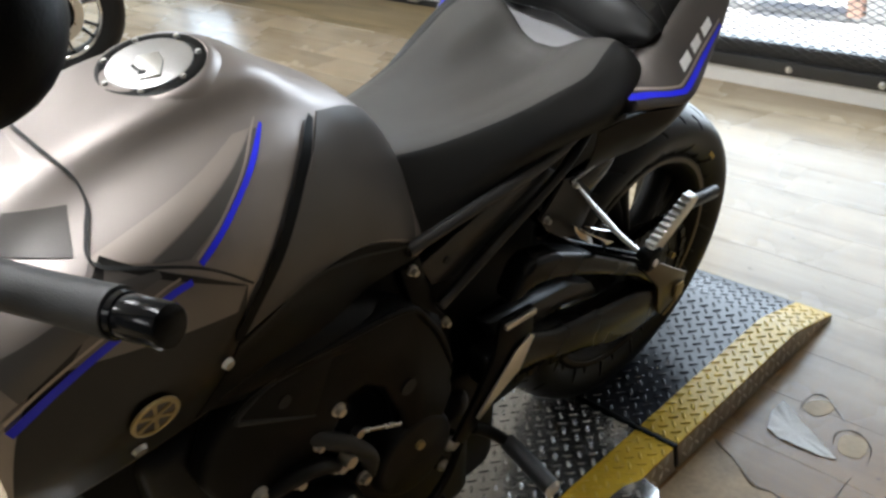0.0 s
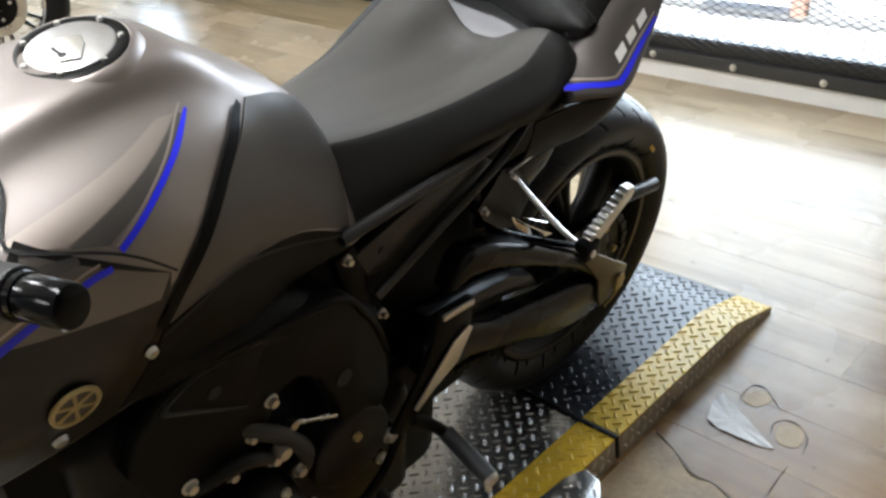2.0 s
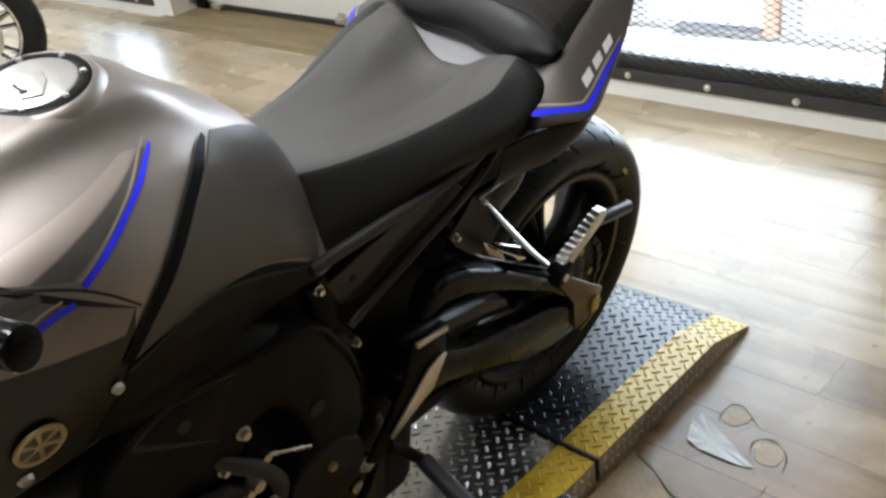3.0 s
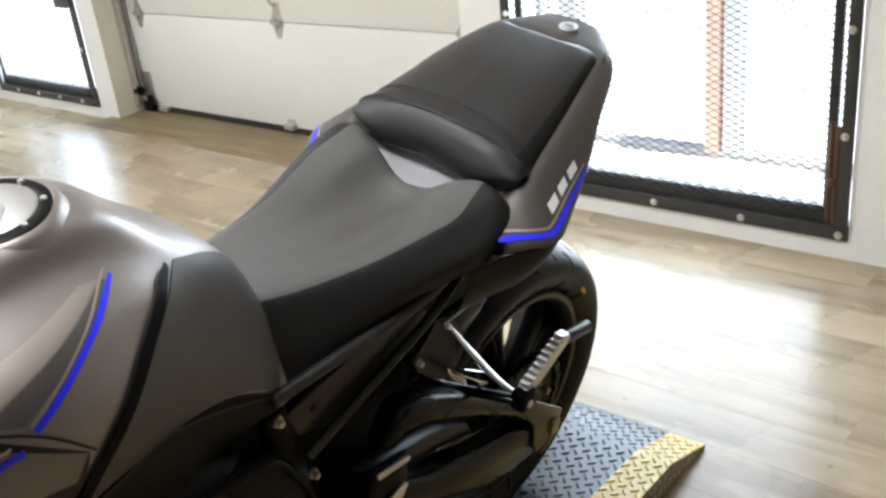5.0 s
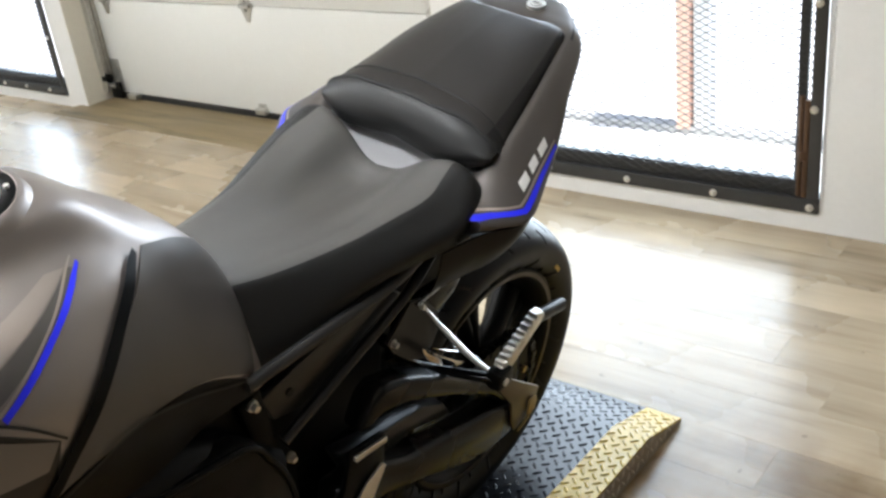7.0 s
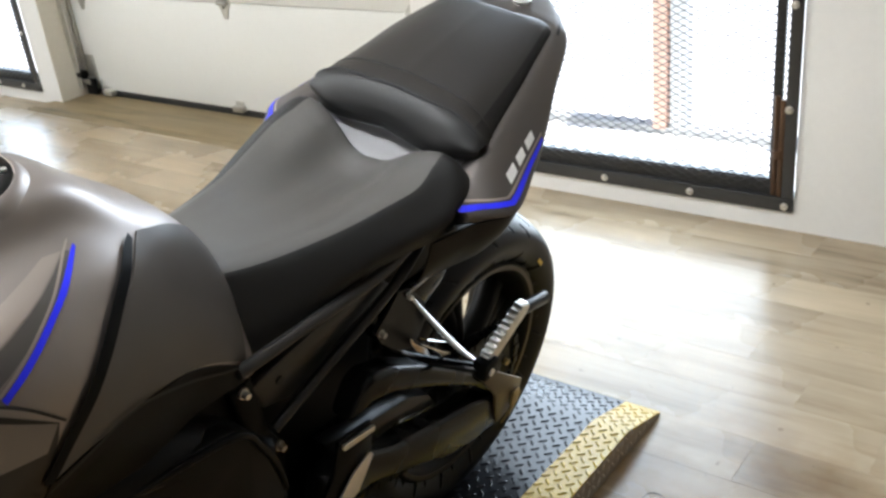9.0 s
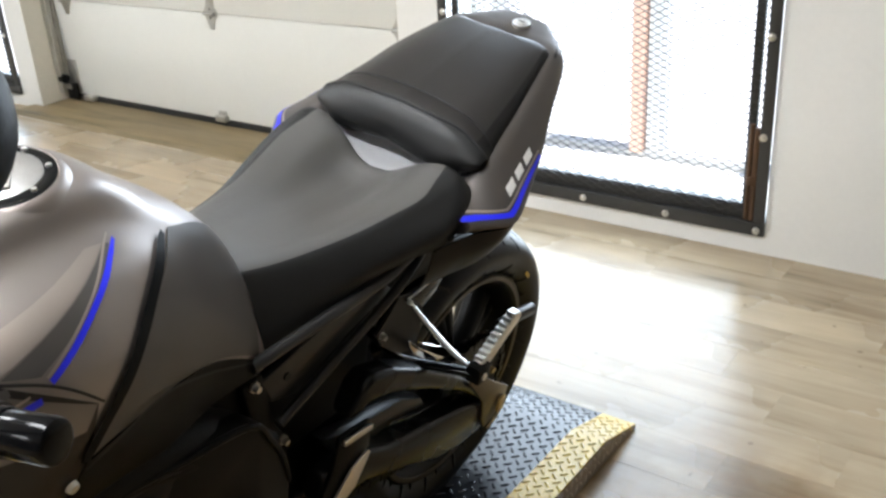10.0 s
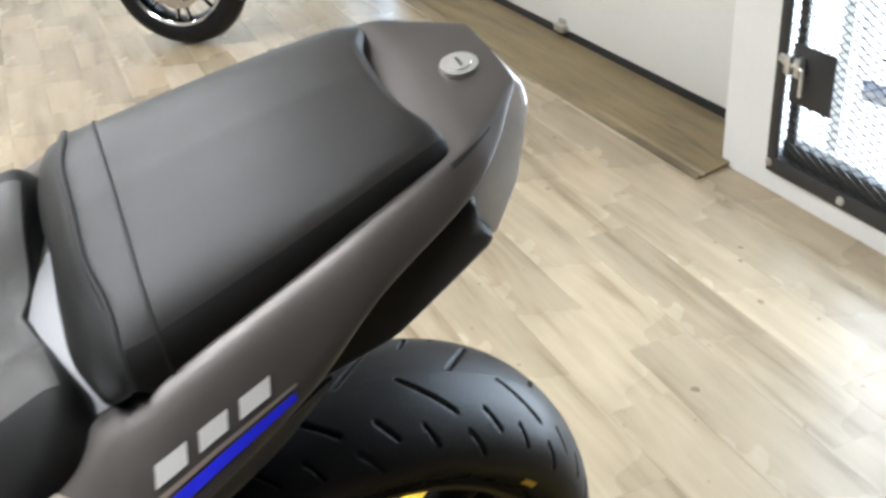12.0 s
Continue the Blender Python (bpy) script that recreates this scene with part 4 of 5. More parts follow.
# ---- seats ----
SEAT = Skin([
    (-0.60, [(0, 0.85), (0.025, 0.849), (0.048, 0.845), (0.066, 0.838), (0.076, 0.825), (0.10, 0.775), (0.114, 0.735)]),
    (-0.52, [(0, 0.832), (0.03, 0.832), (0.056, 0.832), (0.080, 0.829), (0.096, 0.815), (0.118, 0.778), (0.126, 0.748)]),
    (-0.42, [(0, 0.82), (0.035, 0.821), (0.070, 0.827), (0.100, 0.832), (0.120, 0.820), (0.14, 0.795), (0.138, 0.774)]),
    (-0.345, [(0, 0.819), (0.038, 0.821), (0.080, 0.838), (0.118, 0.846), (0.140, 0.834), (0.162, 0.811), (0.156, 0.785)]),
    (-0.295, [(0, 0.821), (0.04, 0.826), (0.083, 0.852), (0.128, 0.858), (0.154, 0.843), (0.176, 0.822), (0.172, 0.793)]),
    (-0.272, [(0, 0.828, 0.002), (0.038, 0.832, 0.006), (0.080, 0.862, 0.012), (0.122, 0.872, 0.016), (0.154, 0.862, 0.018), (0.178, 0.836, 0.012), (0.174, 0.798, 0.004)]),
    (-0.254, [(0, 0.837, 0.004), (0.035, 0.839, 0.013), (0.077, 0.867, 0.019), (0.118, 0.880, 0.024), (0.150, 0.873, 0.026), (0.172, 0.843, 0.026), (0.167, 0.800, 0.014)]),
    (-0.246, [(0, 0.832, 0.004), (0.033, 0.834, 0.014), (0.075, 0.857, 0.022), (0.113, 0.867, 0.032), (0.146, 0.856, 0.037), (0.164, 0.838, 0.036), (0.158, 0.800, 0.022)]),
    (-0.240, [(0, 0.80, 0.004), (0.033, 0.80, 0.013), (0.075, 0.81, 0.025), (0.112, 0.825, 0.038), (0.140, 0.825, 0.040), (0.150, 0.815, 0.038), (0.144, 0.79, 0.022)]),
])
CREASE = 3.15 / 6
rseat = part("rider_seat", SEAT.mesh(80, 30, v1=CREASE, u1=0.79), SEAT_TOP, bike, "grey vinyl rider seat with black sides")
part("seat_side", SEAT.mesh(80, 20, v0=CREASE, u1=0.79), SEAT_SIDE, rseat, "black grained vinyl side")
# the rear wall takes the black vinyl to paint in its shade
part("seat_back", SEAT.mesh(16, 44, u0=0.79), SEAT_SIDE, rseat, "rear edge of the seat, its shade painted black")
part("seat_base", box(-0.085, 0.085, -0.54, -0.245, 0.755, 0.79, 0.01), BLACK_PLASTIC, rseat)

TAIL = Skin([
    (-0.33, [(0, 0.79), (0.10, 0.785), (0.145, 0.79), (0.16, 0.775), (0.158, 0.765), (0.13, 0.75)]),
    (-0.27, [(0, 0.818), (0.11, 0.816), (0.143, 0.828), (0.181, 0.822), (0.181, 0.805), (0.15, 0.785)]),
    (-0.235, [(0, 0.835), (0.113, 0.836), (0.152, 0.846), (0.204, 0.827), (0.205, 0.812), (0.16, 0.795)]),
    (-0.195, [(0, 0.848), (0.12, 0.853), (0.162, 0.868), (0.222, 0.834), (0.228, 0.818), (0.17, 0.805)]),
    (-0.13, [(0, 0.882), (0.115, 0.888), (0.155, 0.895), (0.206, 0.856), (0.208, 0.84), (0.155, 0.83)]),
    (-0.06, [(0, 0.912), (0.107, 0.918), (0.142, 0.922), (0.184, 0.886), (0.178, 0.868), (0.13, 0.852)]),
    (0.0, [(0, 0.94), (0.10, 0.945), (0.13, 0.946), (0.159, 0.921), (0.148, 0.907), (0.11, 0.88)]),
    (0.08, [(0, 0.975), (0.088, 0.975), (0.108, 0.972), (0.126, 0.954), (0.115, 0.942), (0.085, 0.925)]),
    (0.118, [(0, 0.987), (0.066, 0.984), (0.084, 0.979), (0.098, 0.969, -0.004), (0.089, 0.959, -0.02), (0.06, 0.945, -0.04)]),
    (0.152, [(0, 0.994), (0.034, 0.992), (0.048, 0.989), (0.054, 0.983, -0.006), (0.046, 0.98, -0.03), (0.03, 0.97, -0.05)]),
], 0.36)
cowl = part("tail_cowl", TAIL.mesh(80, 40, caps=True, u0=0.15), TAIL_SHADED, bike, "matte grey tail cowl with blue stripes")
for s in (1, -1):
    part("blue_stripe", strip(TAIL, [(-0.263, 0.829), (-0.236, 0.8305), (-0.197, 0.832), (-0.139, 0.853), (-0.078, 0.876)], [0.0045, 0.005, 0.0055, 0.0055, 0.0045], 0.001, 60, s, False), BLUE, cowl)
    part("light_stripe", strip(TAIL, [(-0.262, 0.834), (-0.236, 0.8355), (-0.198, 0.8372), (-0.140, 0.8582), (-0.076, 0.882)], [0.002, 0.0022, 0.0022, 0.0015], 0.0009, 60, s, False), GREY_LIGHT, cowl)
    # three slanted silver marks
    for a, b in ((0.0, 0.26), (0.36, 0.60), (0.70, 0.96)):
        lo, hi = np.array((-0.181, 0.8475)), np.array((-0.091, 0.8805))
        up = np.array((0.003, 0.0095))
        part("silver_mark", patch(TAIL, [lo + a * (hi - lo), lo + b * (hi - lo), lo + b * (hi - lo) + up, lo + a * (hi - lo) + up], 0.001, 4, 6, s), WHITE_DECAL, cowl)
    part("lower_trim", strip(TAIL, [(-0.285, 0.803), (-0.236, 0.809), (-0.195, 0.814), (-0.13, 0.836), (-0.06, 0.864)], [0.010, 0.008], 0.001, 50, s), BLACK_PLASTIC, cowl)
    part("cowl_joint", strip(TAIL, [(0.072, 0.970), (0.094, 0.9765), (0.118, 0.98)], [0.0022], 0.0008, 20, s), SEAL, cowl)
# the cowl's window reflection between the seats, painted as a lighter sheet
part("cowl_bridge", TAIL.mesh(24, 16, u0=0.14, u1=0.46, v1=0.25, off=0.0008), COWL_LIT, cowl, "cowl between the seats, painted lighter for its window reflection")
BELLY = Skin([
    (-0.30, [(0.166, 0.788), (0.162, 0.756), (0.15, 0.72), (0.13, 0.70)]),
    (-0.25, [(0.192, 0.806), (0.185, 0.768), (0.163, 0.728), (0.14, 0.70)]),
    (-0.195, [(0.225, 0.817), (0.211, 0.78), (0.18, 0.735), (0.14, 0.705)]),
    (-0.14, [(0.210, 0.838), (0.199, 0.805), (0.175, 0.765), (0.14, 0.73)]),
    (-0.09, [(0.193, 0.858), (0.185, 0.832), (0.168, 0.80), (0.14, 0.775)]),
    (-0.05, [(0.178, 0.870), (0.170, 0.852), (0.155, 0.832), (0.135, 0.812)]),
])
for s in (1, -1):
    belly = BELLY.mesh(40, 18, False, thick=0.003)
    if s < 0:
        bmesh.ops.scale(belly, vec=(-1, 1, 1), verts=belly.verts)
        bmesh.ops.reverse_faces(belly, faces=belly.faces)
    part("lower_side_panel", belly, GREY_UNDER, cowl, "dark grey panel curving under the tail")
lk = part("seat_lock", merge(cyl((0.012, 0.124, 0.975), (0.012, 0.1215, 0.9905), 0.0165, 0.0155, 28), cyl((0.012, 0.122, 0.989), (0.012, 0.1213, 0.992), 0.0105, 0.0098, 24)), BOLT, cowl, "bright metal seat lock")
part("keyhole", box(0.006, 0.018, 0.1205, 0.1225, 0.9905, 0.9925), SEAL, lk)
lens = slab([(0.084, 0.893), (0.12, 0.878), (0.148, 0.915), (0.166, 0.962), (0.164, 0.982), (0.145, 0.986), (0.118, 0.952)], 0.2, on_side(-0.1), 0.006, 2)
for v in lens.verts:
    v.co.x *= 1 - 0.6 * (v.co.z - 0.878) / 0.108
part("tail_light", lens, CLEAR_LENS, bike, "clear silver tail light lens")
guard = slab([(-0.30, 0.755), (-0.15, 0.81), (-0.06, 0.862), (0.0, 0.902), (0.06, 0.935), (0.09, 0.945), (0.10, 0.905), (0.122, 0.879), (0.075, 0.828), (0.035, 0.788), (-0.02, 0.765), (-0.12, 0.75)], 0.26, on_side(-0.13), 0.012, 2)
for v in guard.verts:
    v.co.x *= 1 - 0.28 * min(1, max(0, (0.93 - v.co.z) / 0.15)) - 1.2 * max(0, v.co.y - 0.03)
part("under_tail", guard, BLACK_PLASTIC, bike, "black plastic under-tail guard")

PIL = Skin([
    (-0.185, [(0, 0.858), (0.055, 0.852), (0.100, 0.848), (0.135, 0.860), (0.147, 0.869, 0.003)]),
    (-0.205, [(0, 0.869, -0.003), (0.055, 0.863, -0.006), (0.100, 0.859, -0.003), (0.142, 0.866, 0.012), (0.155, 0.875, 0.018)]),
    (-0.208, [(0, 0.877, -0.003), (0.056, 0.872, -0.006), (0.102, 0.868, -0.003), (0.145, 0.872, 0.012), (0.157, 0.879, 0.018)]),
    (-0.212, [(0, 0.886), (0.058, 0.882, -0.002), (0.105, 0.878), (0.146, 0.879, 0.012), (0.157, 0.882, 0.019)]),
    (-0.210, [(0, 0.900), (0.060, 0.897), (0.108, 0.892, 0.003), (0.148, 0.886, 0.012), (0.158, 0.885, 0.021)]),
    (-0.201, [(0, 0.916), (0.060, 0.913), (0.107, 0.909, 0.006), (0.147, 0.894, 0.014), (0.158, 0.887, 0.020)]),
    (-0.187, [(0, 0.929), (0.060, 0.926), (0.105, 0.919, 0.007), (0.142, 0.903, 0.007), (0.157, 0.889, 0.010)]),
    (-0.155, [(0, 0.940), (0.060, 0.936), (0.104, 0.928), (0.139, 0.908, 0.002), (0.153, 0.880, 0.006)]),
    (-0.05, [(0, 0.972), (0.058, 0.968), (0.097, 0.958), (0.122, 0.942), (0.133, 0.910)]),
    (0.035, [(0, 0.992), (0.05, 0.989), (0.082, 0.983), (0.104, 0.970), (0.113, 0.943)]),
    (0.058, [(0, 0.991, -0.006), (0.045, 0.991, -0.004), (0.074, 0.988, 0.006), (0.094, 0.979, 0.012), (0.104, 0.965, 0.012)]),
    (0.066, [(0, 0.980, -0.006), (0.043, 0.982, -0.004), (0.070, 0.982, 0.006), (0.087, 0.975, 0.012), (0.094, 0.962, 0.012)]),
])
pill = part("pillion_seat", PIL.mesh(50, 30, u0=6 / 11, v1=0.70), PILLION, bike, "black vinyl pillion seat with a sewn band")
part("front_panel", PIL.mesh(50, 44, u1=6 / 11), FRONT_VINYL, pill, "glossy black padded front")
for s in (1, -1):
    side = PIL.mesh(46, 14, False, 6 / 11, 1.0, 0.70, 1.0)
    if s < 0:
        bmesh.ops.scale(side, vec=(-1, 1, 1), verts=side.verts)
        bmesh.ops.reverse_faces(side, faces=side.faces)
    part("pillion_side", side, SEAT_SIDE, pill, "dull black side of the seat")


def bead(u, r):
    pts = [PIL.at(u, v) + 0.0004 * PIL.normal(u, v) for v in np.linspace(1, 0, 12)]
    line = [tuple(p) for p in pts] + [(-p[0], p[1], p[2]) for p in pts[-2::-1]]
    return tube(line, r, 8, 70)


part("piping", bead(6 / 11, 0.0026), SEAL, pill)
part("seam", bead(7 / 11, 0.0014), SEAL, pill)
for s in (1, -1):
    part("pillion_strap_pin", cyl((s * 0.16, -0.225, 0.835), (s * 0.172, -0.225, 0.838), 0.006, n=12), BOLT, pill)


# ---- rear wheel ----
def tread(R, n=1500, m=140):
    """A sport tyre: round crown with slanted grooves cut into it."""
    prof = catmull([(0.224, 0.066), (0.238, 0.079), (0.255, 0.088), (0.272, 0.090), (0.287, 0.083), (0.299, 0.068), (0.3085, 0.045), (0.3135, 0.02), (R, 0)], m // 2 + 1)
    prof = np.vstack([prof, [(r, -x) for r, x in prof[-2::-1]]])
    ang = np.linspace(0, 2 * math.pi, n, endpoint=False)
    pitch = radians(24)
    A, X = np.meshgrid(ang, prof[:, 1])
    Rr = np.repeat(prof[:, :1], n, 1)
    cut = np.zeros_like(A)
    for side in (1, -1):
        # start angle, inner and outer end, sweep, half width
        for a0, x0, x1, sweep, wd in ((78, 0.003, 0.050, 10, 0.0019), (61, 0.046, 0.069, 3.6, 0.0018), (66, 0.069, 0.087, 4, 0.0017), (76, 0.058, 0.079, 2.6, 0.0017)):
            f = (side * X - x0) / (x1 - x0)
            want = radians(a0 + (12 if side < 0 else 0)) - f * radians(sweep)
            d = np.abs((A - want + pitch / 2) % pitch - pitch / 2) * R
            slope = math.hypot(x1 - x0, radians(sweep) * R) / (x1 - x0)
            cut = np.maximum(cut, np.where((f > 0) & (f < 1), np.clip((wd * slope - d) / 0.0012 + 0.5, 0, 1), 0))
    Rr = Rr - 0.0055 * cut
    V = np.stack([X, Rr * np.cos(A), Rr * np.sin(A)], -1).reshape(-1, 3)
    k = len(prof)
    idx = np.arange(k * n).reshape(k, n)
    F = np.stack([idx[:-1], np.roll(idx[:-1], -1, 1), np.roll(idx[1:], -1, 1), idx[1:]], -1).reshape(-1, 4)
    me = bpy.data.meshes.new("tyre")
    me.from_pydata(V.tolist(), [], F.tolist())
    bm = bmesh.new()
    bm.from_mesh(me)
    bpy.data.meshes.remove(me)
    bmesh.ops.recalc_face_normals(bm, faces=bm.faces)
    return bm


def sub(name, parent, at=(0, 0, 0)):
    ob = new(name)
    ob.parent = parent
    ob.location = at
    ob.empty_display_size = 0.05
    return ob


wheel = part("rear_wheel", cyl((-0.07, 0, 0), (0.07, 0, 0), 0.05, n=36, bevel=0.006), BLACK_METAL, bike, "black cast rear wheel with a sport tyre")
wheel.location = (0, 0, 0.315)
tyre = finish("tyre", tread(0.315), RUBBER, wheel, "black grooved sport tyre", angle=75)
rim = [(0.222, 0.064), (0.229, 0.07), (0.224, 0.0755), (0.214, 0.0745), (0.205, 0.066), (0.194, 0.04), (0.188, 0.0), (0.194, -0.04), (0.205, -0.066), (0.214, -0.0745), (0.224, -0.0755), (0.229, -0.07), (0.222, -0.064), (0.205, -0.03), (0.205, 0.03)]
part("rim", lathe(rim, 96, True), BRONZE, wheel, "dark bronze rim")
for s in (1, -1):
    part("rim_lip", lathe([(0.2205, 0.0765 * s), (0.2125, 0.0752 * s), (0.2125, 0.0735 * s), (0.2205, 0.0745 * s)], 96, True), RIM_LIP, wheel)
part("label_dot", slab([(-0.012, -0.004), (0.012, -0.004), (0.012, 0.004), (-0.012, 0.004)], 0.001, Matrix.Translation((0.0875, 0.19, 0.166)) @ Matrix(((0, 0, 1, 0), (0.66, 0.75, 0, 0), (-0.75, 0.66, 0, 0), (0, 0, 0, 1)))), YELLOW, wheel)
for k in range(5):
    a = 2 * math.pi * k / 5 + 0.42
    for d in (-0.13, 0.13):
        c, sn = math.cos, math.sin
        part("spoke", tube([(0.03, 0.04 * c(a), 0.04 * sn(a)), (0.02, 0.12 * c(a + d * 0.7), 0.12 * sn(a + d * 0.7)), (0.0, 0.195 * c(a + d), 0.195 * sn(a + d))], [0.026, 0.023, 0.027], 12, 10), BRONZE, wheel)
part("brake_disc", lathe([(0.122, -0.095), (0.122, -0.09), (0.08, -0.09), (0.08, -0.095)], 64, True), STEEL, wheel)


def toothed(r, teeth, hole, t, x):
    pts = []
    for k in range(teeth):
        for f, rr in ((0.0, r - 0.006), (0.25, r - 0.005), (0.42, r), (0.58, r), (0.75, r - 0.005)):
            a = 2 * math.pi * (k + f) / teeth
            pts.append((rr * math.cos(a), rr * math.sin(a)))
    bm = bmesh.new()
    o = [[bm.verts.new((x + q, u, v)) for u, v in pts] for q in (0, t)]
    i = [[bm.verts.new((x + q, hole * math.cos(2 * math.pi * k / len(pts)), hole * math.sin(2 * math.pi * k / len(pts)))) for k in range(len(pts))] for q in (0, t)]
    n = len(pts)
    for k in range(n):
        j = (k + 1) % n
        bm.faces.new((o[0][k], o[0][j], o[1][j], o[1][k]))
        bm.faces.new((i[0][k], i[0][j], i[1][j], i[1][k]))
        bm.faces.new((o[1][k], o[1][j], i[1][j], i[1][k]))
        bm.faces.new((o[0][k], o[0][j], i[0][j], i[0][k]))
    bmesh.ops.recalc_face_normals(bm, faces=bm.faces)
    return bm


part("sprocket", toothed(0.112, 46, 0.072, 0.006, 0.098), BRONZE, wheel, "dark steel sprocket")
part("carrier", lathe([(0.08, 0.06), (0.08, 0.098), (0.07, 0.104), (0.05, 0.106), (0.03, 0.106), (0.03, 0.06)], 48, True), BLACK_METAL, wheel)
for k in range(6):
    a = 2 * math.pi * k / 6
    part("sprocket_nut", cyl((0.103, 0.078 * math.cos(a), 0.078 * math.sin(a)), (0.112, 0.078 * math.cos(a), 0.078 * math.sin(a)), 0.007, n=6), GOLD, wheel)
part("axle_nut", merge(cyl((0.10, 0, 0), (0.165, 0, 0), 0.012, n=16), cyl((0.15, 0, 0), (0.168, 0, 0), 0.02, n=6)), STEEL, wheel)


def chain():
    """A closed roller chain round both sprockets, as alternate link plates."""
    c1, r1, c2, r2 = np.array((0.0, 0.315)), 0.109, np.array((-0.58, 0.40)), 0.04
    pts = [c1 + r1 * np.array((math.cos(a), math.sin(a))) for a in np.linspace(-1.5, 1.7, 50)]
    pts += [c2 + r2 * np.array((math.cos(a), math.sin(a))) for a in np.linspace(1.7, 4.7, 20)]
    P = np.array(pts + [pts[0]])
    d = np.r_[0, np.cumsum(np.hypot(*np.diff(P, axis=0).T))]
    n = int(d[-1] / 0.0159)
    bm = bmesh.new()
    for k in range(n):
        s = (k + 0.5) * d[-1] / n
        y, z = np.interp(s, d, P[:, 0]), np.interp(s, d, P[:, 1])
        y2, z2 = np.interp(min(s + 0.004, d[-1]), d, P[:, 0]), np.interp(min(s + 0.004, d[-1]), d, P[:, 1])
        a = math.atan2(z2 - z, y2 - y)
        w = 0.009 if k % 2 else 0.007
        m = Matrix.Translation((0.101, y, z)) @ Matrix.Rotation(a, 4, "X")
        for x in (-w, w):
            bmesh.ops.create_cube(bm, size=1, matrix=m @ Matrix.LocRotScale((x, 0, 0), None, (0.0018, 0.0155, 0.0135)))
        bmesh.ops.create_cube(bm, size=1, matrix=m @ Matrix.LocRotScale((0, 0, 0), None, (0.016, 0.007, 0.007)))
    return bm


part("chain", chain(), BLACK_METAL, bike, "oiled drive chain")

# ---- swingarm ----
for s in (1, -1):
    x0 = 0.125 if s > 0 else -0.17
    arm = part("swingarm", slab([(-0.455, 0.565), (-0.43, 0.612), (-0.4075, 0.624), (-0.357, 0.607), (-0.272, 0.557), (-0.172, 0.485), (-0.124, 0.445), (-0.05, 0.40), (-0.02, 0.33), (-0.066, 0.358), (-0.129, 0.4206), (-0.2, 0.468), (-0.266, 0.509), (-0.353, 0.558), (-0.41, 0.575)], 0.045, on_side(x0), 0.011, 3), SWING, bike, "gloss black braced swingarm")
    part("lower_beam", slab([(-0.50, 0.49), (-0.41, 0.482), (-0.342, 0.442), (-0.223, 0.41), (-0.122, 0.385), (-0.066, 0.362), (-0.02, 0.33), (-0.045, 0.281), (-0.12, 0.283), (-0.19, 0.304), (-0.306, 0.364), (-0.405, 0.406), (-0.50, 0.42)], 0.05, on_side(x0 - 0.004), 0.014, 3), SWING, arm)
    part("swingarm_strut", slab([(-0.47, 0.52), (-0.38, 0.494), (-0.273, 0.476), (-0.215, 0.443), (-0.19, 0.405), (-0.299, 0.44), (-0.353, 0.437), (-0.44, 0.455)], 0.03, on_side(x0 - 0.02 if s > 0 else x0 + 0.035), 0.008, 2), RAIL, arm)
    part("axle_plate", slab([(-0.135, 0.449), (-0.112, 0.456), (-0.02, 0.382), (0.016, 0.354), (0.010, 0.327), (-0.022, 0.300), (-0.052, 0.293), (-0.066, 0.322), (-0.075, 0.372)], 0.007, on_side(s * 0.1745 - 0.0035), 0.002), AXLE, arm, "brushed aluminium axle plate")
    part("adjuster_edge", tube([(s * 0.181, 0.010, 0.330), (s * 0.182, -0.018, 0.305), (s * 0.181, -0.045, 0.290)], [0.0018, 0.0026, 0.0018], 8, 12), GOLD, arm)
    part("axle_block", box(s * 0.181 - 0.003, s * 0.181 + 0.003, -0.02, 0.004, 0.312, 0.345, 0.003), GOLD, arm, "gold tinted chain adjuster")
part("swingarm_brace", tube([(-0.14, -0.40, 0.45), (0, -0.40, 0.46), (0.14, -0.40, 0.45)], 0.04), BLACK_PLASTIC, bike)
part("chain_guard", tube([(0.15, -0.02, 0.50), (0.142, 0.06, 0.475), (0.132, 0.14, 0.447)], [0.010, 0.0125, 0.0125], 14, 20), COVER, bike, "dark rounded guard bar beside the tyre")
part("hugger", merge(slab([(-0.36, 0.60), (-0.25, 0.655), (-0.155, 0.668), (-0.143, 0.64), (-0.163, 0.615), (-0.205, 0.592), (-0.30, 0.55)], 0.2, on_side(-0.1), 0.008, 2)), BLACK_GLOSS, bike, "gloss black tyre hugger")
part("hugger_edge", tube([(0.102, -0.262, 0.652), (0.102, -0.21, 0.664), (0.1, -0.16, 0.668)], [0.003, 0.002, 0.001], 8, 14), CHROME, bike, "bright metal edge of the hugger")

# ---- sub-frame, foot rests ----
def bolt(p, r=0.008, h=0.008, parent=None, name="bolt", material=BOLT, sign=1):
    x, y, z = p
    return part(name, merge(cyl((x, y, z), (x + sign * h * 0.4, y, z), r * 1.25, n=18), cyl((x, y, z), (x + sign * h, y, z), r, r * 0.75, 14)), material, parent or bike)


